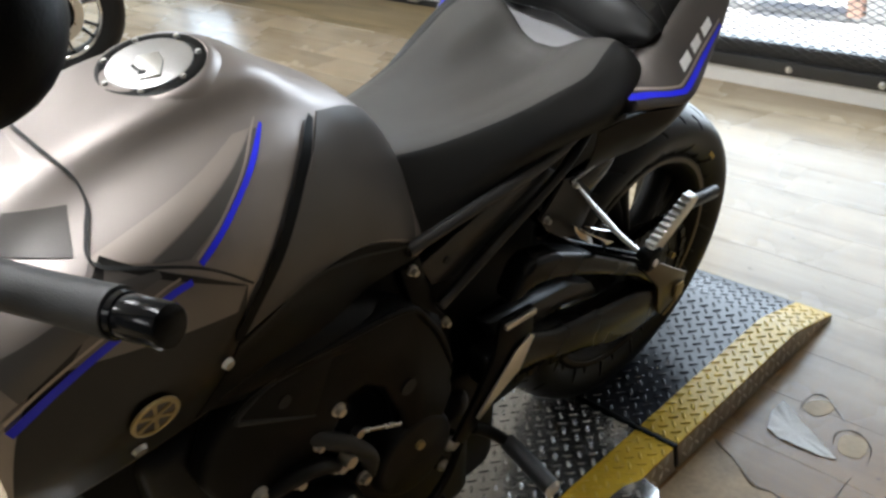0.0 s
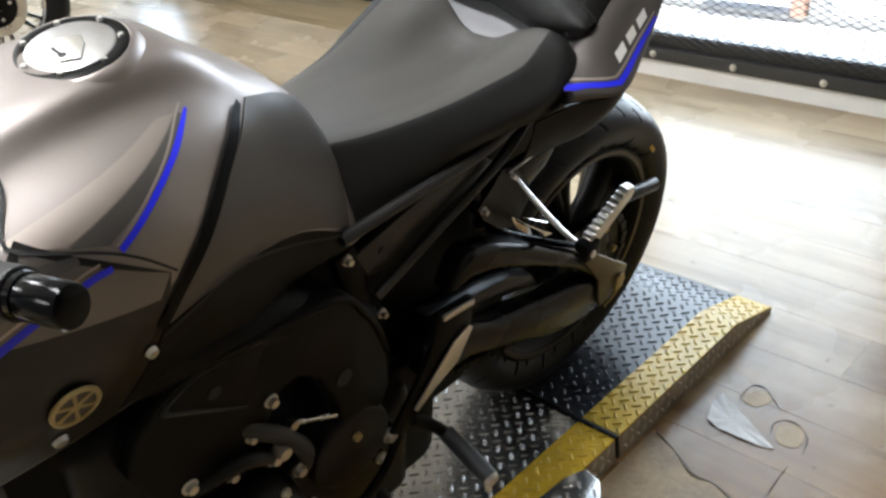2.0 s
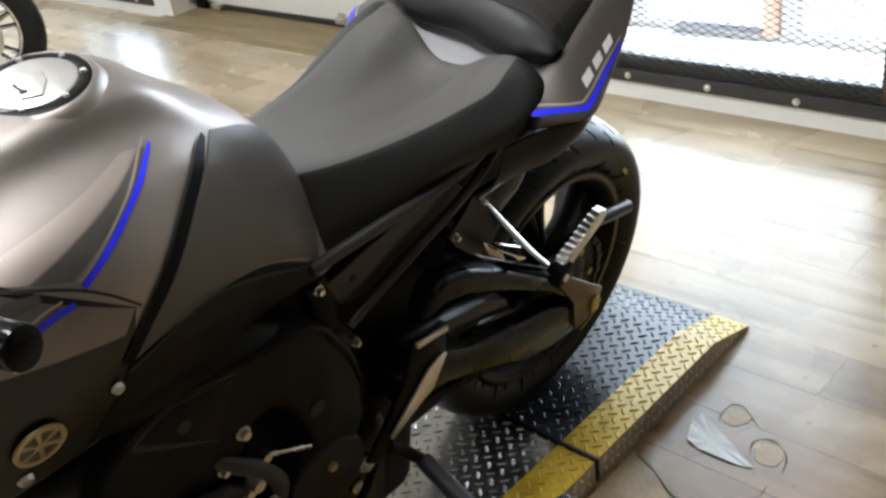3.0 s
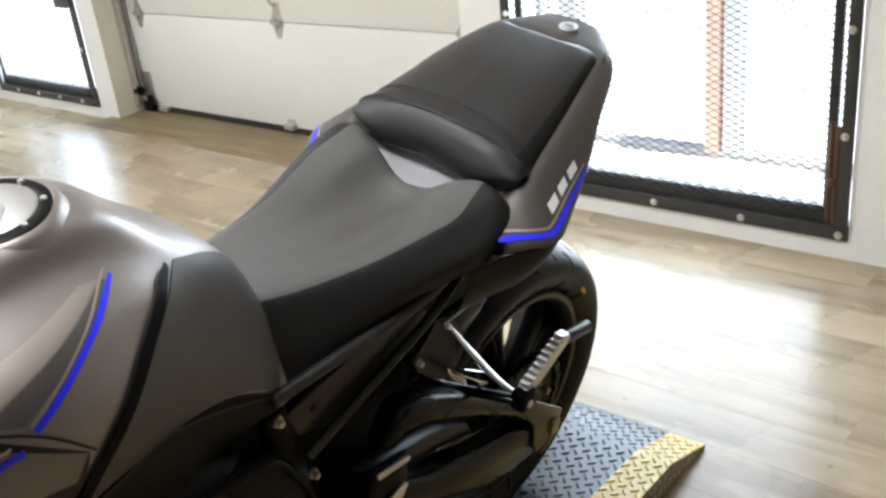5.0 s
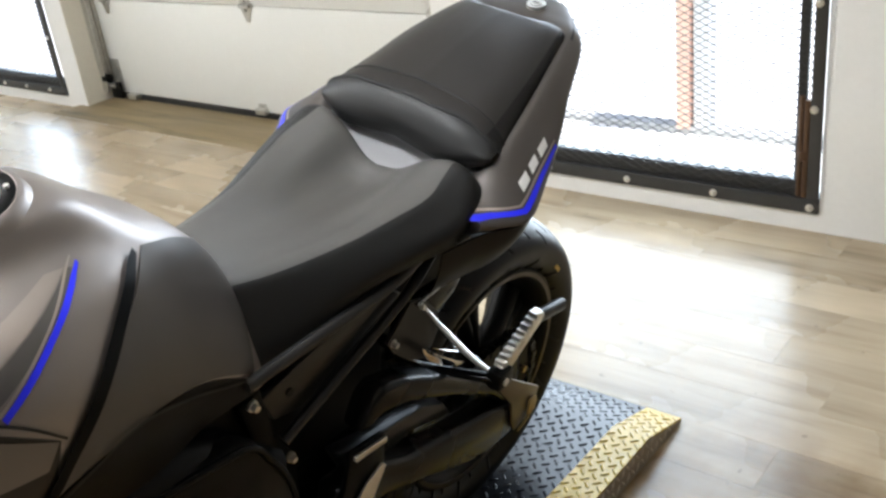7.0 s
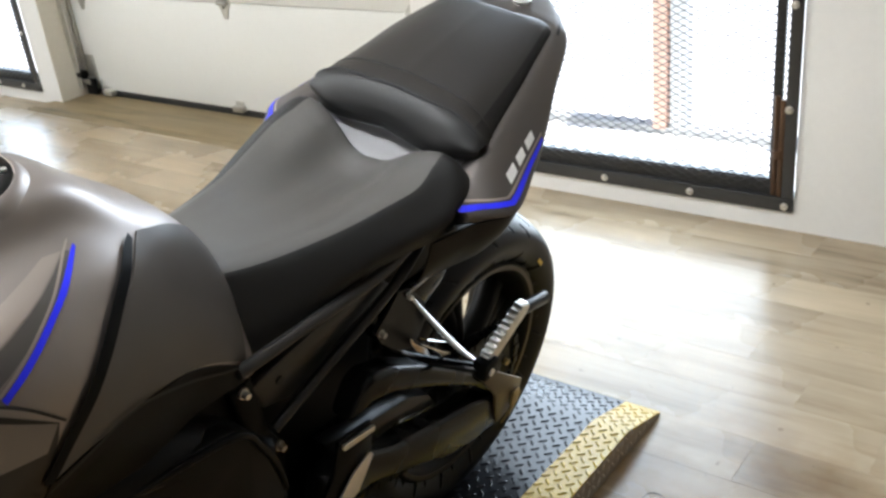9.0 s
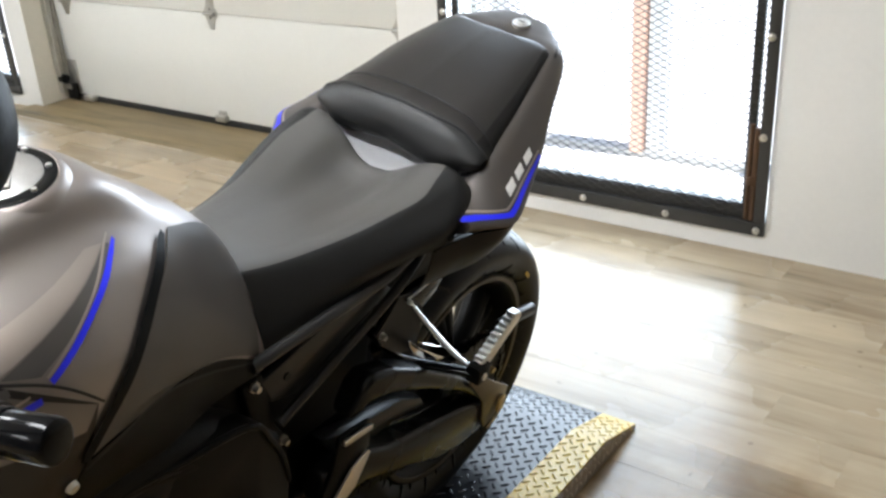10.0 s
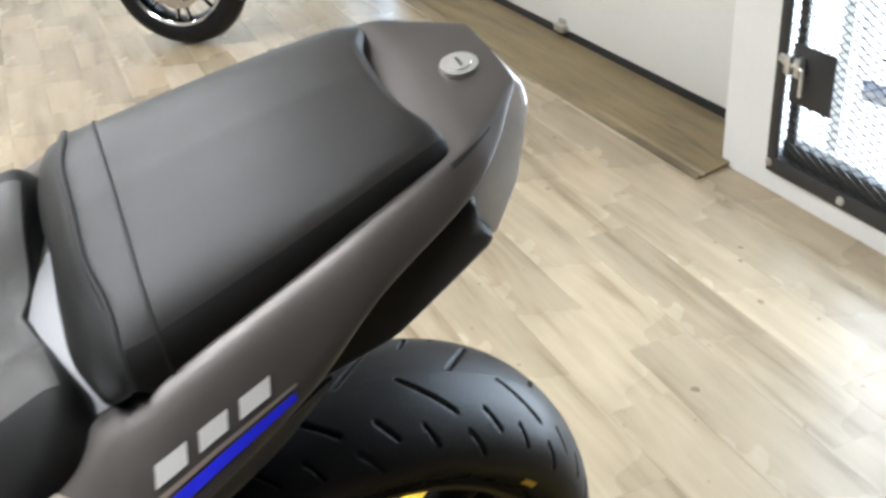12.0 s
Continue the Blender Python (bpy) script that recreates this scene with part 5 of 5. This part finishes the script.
for s in (1, -1):
    part("upper_rail", tube([(0.132 * s, -0.618, 0.742), (0.138 * s, -0.51, 0.753), (0.14 * s, -0.36, 0.764), (0.13 * s, -0.25, 0.79)], [0.009, 0.0085, 0.009], 14), RAIL, bike, "black tube of the seat frame")
    part("lower_rail", tube([(0.128 * s, -0.558, 0.61), (0.13 * s, -0.446, 0.662), (0.13 * s, -0.325, 0.716), (0.12 * s, -0.24, 0.765)], [0.008, 0.0075, 0.008], 14), RAIL, bike, "black tube of the seat frame")
    part("rail_web", slab([(-0.585, 0.690), (-0.52, 0.708), (-0.453, 0.724), (-0.354, 0.736), (-0.322, 0.7095), (-0.418, 0.678), (-0.515, 0.6335), (-0.566, 0.645)], 0.01, on_side(s * 0.115 - 0.005), 0.003), RAIL, bike)
    part("web_plug", cyl((s * 0.12, -0.54, 0.675), (s * 0.1225, -0.54, 0.675), 0.006, n=14), SEAL, bike)
    for p in ((0.117, -0.603, 0.697), (0.115, -0.542, 0.565)):
        bolt((s * (p[0] + 0.004), p[1], p[2]), 0.006, 0.012, sign=s)
    # pillion foot rest
    rest = part("pillion_hanger", tube([(s * 0.114, -0.352, 0.643), (s * 0.122, -0.318, 0.598), (s * 0.140, -0.268, 0.555), (s * 0.232, -0.226, 0.559)], [0.014, 0.012, 0.011, 0.013], 14, 24, 0.6), BLACK_GLOSS, bike, "gloss black foot rest hanger")
    part("hanger_arm", tube([(s * 0.120, -0.294, 0.684), (s * 0.128, -0.285, 0.673), (s * 0.157, -0.262, 0.627), (s * 0.197, -0.243, 0.587), (s * 0.236, -0.226, 0.563)], [0.003, 0.0055, 0.0088, 0.0075, 0.004], 14, 30, 0.55), CHROME, rest, "polished aluminium arm")
    # the black arm's gloss highlight, added as a thin chrome crescent
    part("hanger_glint", slab([(-0.331, 0.644), (-0.3246, 0.628), (-0.3126, 0.6106), (-0.287, 0.587), (-0.26, 0.567), (-0.235, 0.555), (-0.2194, 0.5512), (-0.2476, 0.572), (-0.2932, 0.6094), (-0.312, 0.628)], 0.003, on_side(s * 0.166 - 0.0015), 0.001), CHROME, rest, "crescent highlight on the hanger, shaped as polished metal")
    part("hanger_rib", tube([(s * 0.165, -0.303, 0.627), (s * 0.166, -0.27, 0.603), (s * 0.166, -0.236, 0.581)], [0.0006, 0.0013, 0.0006], 8, 12), CHROME, rest)
    part("hanger_flange", tube([(s * 0.150, -0.328, 0.709), (s * 0.152, -0.292, 0.716), (s * 0.152, -0.257, 0.720)], [0.0042, 0.0034, 0.001], 10, 14, 0.6), CHROME, rest, "polished top edge of the bracket")
    plate = bmesh.new()
    plate.faces.new([plate.verts.new((s * (x - 0.014), y, z)) for x, y, z in ((0.138, -0.362, 0.650), (0.136, -0.335, 0.668), (0.134, -0.310, 0.690), (0.136, -0.283, 0.684), (0.146, -0.262, 0.655), (0.150, -0.262, 0.625), (0.158, -0.285, 0.612), (0.160, -0.30, 0.600), (0.150, -0.318, 0.600), (0.140, -0.345, 0.622))])
    bmesh.ops.triangulate(plate, faces=plate.faces)
    bmesh.ops.solidify(plate, geom=list(plate.faces), thickness=0.006)
    part("hanger_plate", plate, RAIL, rest)
    for p in ((0.126, -0.349, 0.643), (0.124, -0.29, 0.676)):
        bolt((s * p[0], p[1], p[2]), 0.0052, 0.012, rest, sign=s)
    bolt((s * 0.238, -0.226, 0.561), 0.008, 0.010, rest, "pivot_bolt", BOLT, s)
    part("peg_clevis", box(s * 0.232 - 0.014, s * 0.232 + 0.014, -0.24, -0.205, 0.547, 0.578, 0.005), BLACK_METAL, rest)
    peg = part("pillion_peg", slab([(0.0, -0.013), (0.105, -0.010), (0.118, -0.004), (0.118, 0.006), (0.105, 0.012), (0.0, 0.011)], 0.018, Matrix.Translation((s * 0.228 - 0.009, -0.222, 0.566)) @ Matrix(((0, 0, 1, 0), (0.87, -0.49, 0, 0), (0.49, 0.87, 0, 0), (0, 0, 0, 1))), 0.003), ALU, rest, "serrated aluminium pillion peg")
    for k in range(9):
        t = 0.012 + k * 0.0115
        part("tooth", box(s * 0.228 - 0.008, s * 0.228 + 0.008, -0.222 + 0.87 * t - 0.49 * 0.013 - 0.003, -0.222 + 0.87 * t - 0.49 * 0.013 + 0.003, 0.566 + 0.49 * t + 0.87 * 0.012 - 0.003, 0.566 + 0.49 * t + 0.87 * 0.012 + 0.004, 0.001, 1), ALU, peg)
    # rider's heel plate and peg
    heel = part("heel_plate", slab([(-0.485, 0.562), (-0.418, 0.555), (-0.413, 0.50), (-0.44, 0.44), (-0.49, 0.405), (-0.55, 0.36), (-0.575, 0.38), (-0.53, 0.44), (-0.495, 0.50)], 0.008, on_side(s * 0.172 - 0.004), 0.002), BLACK_METAL, bike, "black heel plate with aluminium guard")
    part("heel_guard", slab([(-0.418, 0.497), (-0.426, 0.505), (-0.458, 0.49), (-0.50, 0.445), (-0.535, 0.408), (-0.53, 0.40), (-0.495, 0.422), (-0.446, 0.445)], 0.005, on_side(s * 0.181 - 0.0025), 0.0015), ALU, heel, "bare aluminium guard")
    part("heel_edge", slab([(-0.482, 0.558), (-0.418, 0.551), (-0.418, 0.541), (-0.481, 0.548)], 0.006, on_side(s * 0.18 - 0.003), 0.0015), ALU, heel)
    pg = part("rider_peg", tube([(s * 0.20, -0.484, 0.329), (s * 0.25, -0.489, 0.324), (s * 0.30, -0.494, 0.319)], [0.0135, 0.0145, 0.014], 16, 12), GRIP, heel, "rubber covered rider foot peg")
    part("peg_feeler", merge(cyl((s * 0.293, -0.494, 0.312), (s * 0.300, -0.496, 0.294), 0.005, n=12), cyl((s * 0.30, -0.494, 0.319), (s * 0.306, -0.4945, 0.3185), 0.0135, 0.010, 16)), BOLT, pg)
    part("peg_bracket", tube([(s * 0.17, -0.53, 0.375), (s * 0.18, -0.505, 0.352), (s * 0.203, -0.484, 0.329)], [0.011, 0.010, 0.010], 12, 12), BLACK_METAL, heel)

# gear lever and linkage
part("gear_lever", merge(tube([(0.17, -0.555, 0.36), (0.185, -0.60, 0.33), (0.195, -0.66, 0.31), (0.2, -0.70, 0.315)], 0.007, 12, 20), cyl((0.185, -0.70, 0.315), (0.225, -0.70, 0.31), 0.008, n=14, bevel=0.002)), BLACK_METAL, bike)
part("shift_rod", merge(cyl((0.162, -0.735, 0.53), (0.162, -0.665, 0.488), 0.0035, n=10), cyl((0.158, -0.738, 0.532), (0.17, -0.738, 0.532), 0.007, n=12)), STEEL, bike, "bright steel shift rod")

# ---- frame cover and engine ----
for s in (1, -1):
    fc = part("frame_cover", slab([(-0.955, 0.62), (-0.93, 0.675), (-0.885, 0.718), (-0.835, 0.726), (-0.76, 0.712), (-0.65, 0.694), (-0.625, 0.672), (-0.605, 0.64), (-0.569, 0.543), (-0.566, 0.476), (-0.60, 0.405), (-0.625, 0.36), (-0.655, 0.345), (-0.652, 0.44), (-0.665, 0.511), (-0.69, 0.575), (-0.72, 0.602), (-0.7475, 0.60), (-0.765, 0.57), (-0.79, 0.54), (-0.86, 0.505), (-0.93, 0.55)], 0.035, on_side(s * 0.1475 - 0.0175), 0.009, 3), COVER, bike, "satin black frame cover")
    part("cover_inset", slab([(-0.893, 0.686), (-0.88, 0.698), (-0.85, 0.706), (-0.787, 0.701), (-0.765, 0.694), (-0.80, 0.618), (-0.842, 0.648)], 0.002, on_side(s * 0.1655 - 0.001), 0.0008), COVER, fc)
    part("cover_ridge", tube([(s * 0.163, -0.905, 0.695), (s * 0.1645, -0.875, 0.713), (s * 0.165, -0.835, 0.719), (s * 0.165, -0.75, 0.706), (s * 0.165, -0.65, 0.689), (s * 0.165, -0.615, 0.645), (s * 0.164, -0.588, 0.595), (s * 0.163, -0.572, 0.54)], [0.002, 0.005, 0.005, 0.005, 0.004], 10, 40), COVER, fc)
    part("cover_groove", tube([(s * 0.1655, -0.757, 0.695), (s * 0.1655, -0.785, 0.7045), (s * 0.1655, -0.85, 0.7095), (s * 0.1655, -0.884, 0.699), (s * 0.1655, -0.899, 0.687), (s * 0.1655, -0.888, 0.677), (s * 0.1655, -0.842, 0.645), (s * 0.1655, -0.798, 0.615)], [0.001, 0.0028, 0.003, 0.0035, 0.004, 0.0028, 0.0012], 8, 50), SEAL, fc)
    part("inset_dimple", cyl((s * 0.166, -0.838, 0.672), (s * 0.1682, -0.838, 0.672), 0.009, n=18), SEAL, fc)
    part("cover_plug", cyl((s * 0.164, -0.6515, 0.553), (s * 0.1675, -0.6515, 0.553), 0.013, n=20), SEAL, fc)
    part("pivot_plate", slab([(-0.62, 0.70), (-0.585, 0.71), (-0.555, 0.60), (-0.53, 0.56), (-0.52, 0.45), (-0.55, 0.35), (-0.58, 0.36), (-0.58, 0.55)], 0.03, on_side(s * 0.105 - 0.015), 0.006), BLACK_METAL, bike)
    part("main_spar", tube([(s * 0.10, -1.15, 0.86), (s * 0.125, -0.95, 0.76), (s * 0.12, -0.72, 0.68), (s * 0.105, -0.58, 0.56)], [0.035, 0.045, 0.045, 0.04], 14, 24), BLACK_METAL, bike)
eng = part("engine", merge(box(-0.15, 0.15, -0.98, -0.50, 0.17, 0.42, 0.03, 3), box(-0.13, 0.13, -1.0, -0.78, 0.40, 0.66, 0.03, 3)), ENGINE, bike, "black engine block")
part("generator_cover", merge(cyl((0.14, -0.83, 0.38), (0.20, -0.83, 0.38), 0.10, 0.088, 40, 0.01), cyl((0.20, -0.83, 0.38), (0.206, -0.83, 0.38), 0.05, 0.045, 32)), ENGINE, eng)
part("sprocket_cover", merge(cyl((0.14, -0.64, 0.40), (0.168, -0.64, 0.40), 0.075, 0.068, 36, 0.006)), ENGINE, eng)
part("coolant_hose", tube([(0.13, -0.83, 0.60), (0.162, -0.793, 0.566), (0.168, -0.758, 0.531), (0.168, -0.7255, 0.477), (0.15, -0.715, 0.42)], 0.0125, 14, 28), GRIP, eng)
part("hose_clip", cyl((0.166, -0.764, 0.512), (0.184, -0.764, 0.512), 0.011, 0.009, 16), ALU, eng, "pale hose clip")
part("casing_rib", tube([(0.165, -0.885, 0.535), (0.172, -0.8415, 0.5436), (0.172, -0.8095, 0.5338), (0.165, -0.775, 0.50)], [0.008, 0.012, 0.012, 0.009], 12, 22), ENGINE, eng)
for y, z, r, mt in ((-0.765, 0.599, 0.008, BOLT), (-0.77, 0.495, 0.010, BOLT), (-0.734, 0.438, 0.009, BOLT), (-0.636, 0.425, 0.009, GOLD), (-0.569, 0.366, 0.011, BOLT), (-0.586, 0.329, 0.008, BOLT), (-0.888, 0.549, 0.009, BOLT), (-0.833, 0.519, 0.008, BOLT), (-0.80, 0.56, 0.006, BOLT)):
    bolt((0.162, y, z), r, 0.012, eng, "engine_bolt", mt)
    part("bolt_boss", cyl((0.12, y, z), (0.163, y, z), r * 1.6, n=14), ENGINE, eng)
for k in range(8):
    a = 2 * math.pi * k / 8 + 0.2
    bolt((0.192, -0.83 + 0.094 * math.cos(a), 0.38 + 0.094 * math.sin(a)), 0.006, 0.008, eng, "engine_bolt")
part("airbox", box(-0.105, 0.105, -1.06, -0.33, 0.5, 0.745, 0.02), BLACK_PLASTIC, bike)
part("tool_tray", box(-0.10, 0.10, -0.36, -0.12, 0.66, 0.79, 0.02), BLACK_PLASTIC, bike)
part("shock_mount", box(-0.10, 0.10, -0.55, -0.30, 0.24, 0.66, 0.03), BLACK_PLASTIC, bike)
part("crankcase", box(-0.13, 0.13, -0.62, -0.42, 0.16, 0.44, 0.03), BLACK_METAL, bike)
part("side_stand", merge(tube([(0.12, -0.58, 0.25), (0.20, -0.56, 0.13), (0.26, -0.545, 0.015)], [0.013, 0.011, 0.010], 12, 12)), BLACK_METAL, bike)

# ---- bars, mirror, front end ----
bars = part("handlebar", tube([(0.245, -1.09, 1.055), (0.20, -1.12, 1.05), (0.1, -1.16, 1.04), (0, -1.17, 1.035), (-0.1, -1.16, 1.04), (-0.20, -1.12, 1.05), (-0.245, -1.09, 1.055)], 0.012, 14, 40), BLACK_METAL, bike)
for s in (1, -1):
    g = part("grip", tube([(s * 0.235, -1.0925, 1.053), (s * 0.30, -1.073, 1.068), (s * 0.355, -1.0555, 1.081)], [0.0175, 0.0168, 0.0175], 20, 24), GRIP, bars, "black rubber grip")
    part("bar_end", merge(cyl((s * 0.353, -1.056, 1.080), (s * 0.362, -1.0535, 1.0823), 0.0165, 0.0155, 24), cyl((s * 0.361, -1.054, 1.082), (s * 0.396, -1.043, 1.090), 0.0150, 0.0148, 28, 0.003)), BLACK_GLOSS, g, "gloss black bar end weight")
    mir = bmesh.new()
    bmesh.ops.create_uvsphere(mir, u_segments=36, v_segments=20, radius=1, matrix=Matrix.Translation((s * 0.405, -1.113, 1.318)) @ Matrix.Diagonal((0.060, 0.050, 0.050, 1)))
    mh = part("mirror", mir, BLACK_PLASTIC, bars, "black plastic mirror housing")
    part("mirror_stalk", tube([(s * 0.25, -1.13, 1.06), (s * 0.30, -1.14, 1.15), (s * 0.37, -1.135, 1.25), (s * 0.40, -1.12, 1.30)], [0.008, 0.007, 0.009], 12, 24), BLACK_METAL, mh)
for s in (1, -1):
    part("fork_leg", merge(cyl((s * 0.105, -1.17, 1.0), (s * 0.105, -1.34, 0.55), 0.027, n=24), cyl((s * 0.105, -1.34, 0.55), (s * 0.105, -1.46, 0.29), 0.030, n=24)), BLACK_METAL, bike)
part("headlight", slab([(-1.42, 0.86), (-1.36, 0.98), (-1.25, 1.0), (-1.2, 0.9), (-1.28, 0.82)], 0.22, on_side(-0.11), 0.03, 3), BLACK_GLOSS, bike)
fw = part("front_wheel", cyl((-0.06, 0, 0), (0.06, 0, 0), 0.03, n=24), BLACK_METAL, bike, "black cast front wheel")
fw.location = (0, -1.46, 0.30)
part("tyre", lathe([(0.222, 0.048), (0.25, 0.06), (0.272, 0.056), (0.29, 0.036), (0.3, 0), (0.29, -0.036), (0.272, -0.056), (0.25, -0.06), (0.222, -0.048)], 72), RUBBER, fw)
part("rim", lathe([(0.226, 0.05), (0.205, 0.045), (0.198, 0), (0.205, -0.045), (0.226, -0.05)], 64), BRONZE, fw)
for k in range(5):
    a = 2 * math.pi * k / 5
    part("spoke", tube([(0, 0, 0), (0, 0.2 * math.cos(a), 0.2 * math.sin(a))], [0.018, 0.012]), BRONZE, fw)


# ---- the second motorcycle's wheel and fork, beyond ----
other = thing("motorcycle", "black motorcycle with a machined cast wheel, parked by the door", "motorcycle", Matrix.Translation((-3.25, 2.25, 0)) @ Matrix.Rotation(radians(-34), 4, "Z"))
R2 = 0.32
ow = part("front_wheel", cyl((-0.05, 0, 0), (0.05, 0, 0), 0.04, n=28, bevel=0.005), BLACK_METAL, other, "black and machined silver cast wheel")
ow.location = (0, 0, R2)
part("tyre", lathe([(0.225, 0.055), (0.25, 0.068), (0.28, 0.066), (0.302, 0.045), (0.315, 0.02), (R2, 0), (0.315, -0.02), (0.302, -0.045), (0.28, -0.066), (0.25, -0.068), (0.225, -0.055)], 80), RUBBER, ow, "black tyre")
part("rim", lathe([(0.232, 0.056), (0.225, 0.062), (0.212, 0.056), (0.202, 0.03), (0.198, 0), (0.202, -0.03), (0.212, -0.056), (0.225, -0.062), (0.232, -0.056)], 72), BLACK_GLOSS, ow)
for s in (1, -1):
    part("rim_lip", lathe([(0.2255, 0.0635 * s), (0.214, 0.0575 * s), (0.213, 0.0565 * s), (0.2255, 0.0605 * s)], 72, True), CHROME, ow)
for k in range(7):
    a = 2 * math.pi * k / 7 + 0.2
    for d in (-0.14, 0.14):
        part("spoke", tube([(0.03, 0.045 * math.cos(a), 0.045 * math.sin(a)), (0.022, 0.2 * math.cos(a + d), 0.2 * math.sin(a + d)), ], [0.012, 0.009], 10), BLACK_GLOSS, ow)
        part("spoke_face", tube([(0.042, 0.07 * math.cos(a + d * 0.4), 0.07 * math.sin(a + d * 0.4)), (0.031, 0.2 * math.cos(a + d), 0.2 * math.sin(a + d))], [0.004, 0.005], 8), CHROME, ow)
part("brake_disc", lathe([(0.145, 0.066), (0.145, 0.071), (0.105, 0.071), (0.105, 0.066)], 72, True), STEEL, ow, "drilled steel brake disc")
part("disc_carrier", lathe([(0.106, 0.064), (0.106, 0.069), (0.04, 0.073), (0.04, 0.064)], 48, True), BLACK_METAL, ow)
for k in range(5):
    a = 2 * math.pi * k / 5
    part("carrier_bolt", cyl((0.07, 0.075 * math.cos(a), 0.075 * math.sin(a)), (0.078, 0.075 * math.cos(a), 0.075 * math.sin(a)), 0.008, n=10), BOLT, ow)
for s in (1, -1):
    part("fork_leg", merge(cyl((s * 0.095, 0, R2), (s * 0.095, -0.16, R2 + 0.42), 0.026, n=20), cyl((s * 0.095, -0.16, R2 + 0.42), (s * 0.095, -0.27, R2 + 0.7), 0.021, n=20)), BLACK_GLOSS if s < 0 else CHROME, other)
fen = bmesh.new()
rows = []
for a in np.linspace(radians(35), radians(150), 24):
    rows.append([fen.verts.new((x, 0.345 * math.cos(a) * (1 - 0.06 * abs(x) / 0.07), R2 + 0.345 * math.sin(a) - 0.03 * (abs(x) / 0.07) ** 2)) for x in (-0.07, -0.045, 0, 0.045, 0.07)])
for a, b in zip(rows, rows[1:]):
    for j in range(4):
        fen.faces.new((a[j], a[j + 1], b[j + 1], b[j]))
bmesh.ops.solidify(fen, geom=list(fen.faces), thickness=0.003)
part("fender", fen, BLACK_GLOSS, other)


# ---- torn patches of the floor covering ----
def scrap(outline, name, label, lift=0.002, material=TORN, straight=False):
    """A thin loose piece of floor covering, slightly curled."""
    bm = bmesh.new()
    n = len(outline)
    ring = np.array(list(outline) + [outline[0]], float)
    P = np.vstack([a + (b - a) * f for a, b in zip(ring, ring[1:]) for f in np.linspace(0, 1, 6)[:-1]]) if straight else catmull(ring, n * 5)[:-1]
    c = bm.verts.new((*P.mean(0), 0.0012))
    vs = [bm.verts.new((x, y, 0.001 + lift * random.random())) for x, y in P]
    for a, b in zip(vs, vs[1:] + vs[:1]):
        bm.faces.new((c, a, b))
    bmesh.ops.recalc_face_normals(bm, faces=bm.faces)
    bmesh.ops.solidify(bm, geom=list(bm.faces), thickness=0.0008)
    return tagged(finish(name, bm, material), label, "floor patch")


scrap([(0.560, 2.036), (0.6315, 1.9974), (0.7168, 1.9479), (0.687, 1.9394), (0.605, 1.938), (0.575, 1.95), (0.556, 2.0)], "vinyl_flap", "lifted pale grey flap of torn floor vinyl", 0.003, FLAP, True)
scrap([(0.508, 1.866), (0.5252, 1.8605), (0.574, 1.838), (0.6305, 1.8054), (0.67, 1.808), (0.711, 1.7954), (0.76, 1.77), (0.80, 1.70), (0.78, 1.58), (0.66, 1.50), (0.508, 1.50)], "bare_floor_patch", "brown stained underlay where the floor vinyl is torn away", 0.0003, UNDERLAY, True)
for cx, cy, r in ((0.622, 2.06, 0.026), (0.722, 1.998, 0.03)):
    scrap([(cx + r * (1 + 0.2 * math.sin(2 * a + cx * 40)) * math.cos(a), cy + r * math.sin(a)) for a in np.linspace(0, 5.4, 8)], "floor_patch", "round bare spot worn through the floor vinyl", 0.0003, BARE)
for w, pts in ((0.0026, [(0.58, 1.942), (0.627, 1.938), (0.666, 1.937), (0.69, 1.943)]), (0.007, [(0.512, 1.868), (0.5252, 1.8605), (0.574, 1.838), (0.6305, 1.8054), (0.67, 1.808), (0.711, 1.7954), (0.76, 1.78)]),
               (0.0026, [(0.761, 1.82), (0.7613, 1.8331), (0.757, 1.89), (0.7563, 1.9254)]), (0.003, [(0.60, 2.029), (0.591, 2.056), (0.595, 2.091), (0.618, 2.098), (0.646, 2.078), (0.68, 2.05)]),
               (0.0032, [(0.693, 1.978), (0.682, 2.012), (0.696, 2.034), (0.722, 2.035), (0.751, 2.01), (0.764, 1.965)])):
    line = [(x, y, 0.0006) for x, y in pts]
    tagged(finish("curled_edge", tube(line, [w * 0.1, w * 0.7, w * 0.25, w * 0.8, w * 0.3, w * 0.6, w * 0.1], 6, 50, 0.5), TORN), "dark curled edge of torn floor vinyl", "floor edge")

# planks last
plank_w, plank_l = 0.152, 0.92
meshes = []
for k in range(3):
    bm = box(0.0001, plank_l - 0.0001, 0.0001, plank_w - 0.0001, -0.006, 0.0, 0.00025, 1)
    me = bpy.data.meshes.new("plank")
    bm.to_mesh(me)
    bm.free()
    me.materials.append(PLANK)
    meshes.append(me)
far = bmesh.new()
y = WALL - plank_w
while y > YB - plank_w:
    x = XL - random.uniform(0, plank_l)
    while x < XR:
        if y > 0.0 and x < 1.5:
            ob = new("plank", random.choice(meshes))
            ob.location = (x, y, 0)
            ob.parent = floor
        else:
            add_box(far, x + 0.0005, min(x + plank_l, XR) - 0.0005, max(y, YB) + 0.0004, y + plank_w - 0.0004, -0.006, 0.0)
        x += plank_l
    y -= plank_w
rest = finish("planking", far, PLANK, floor, smooth=False)
rest["kind"] = "stuff"
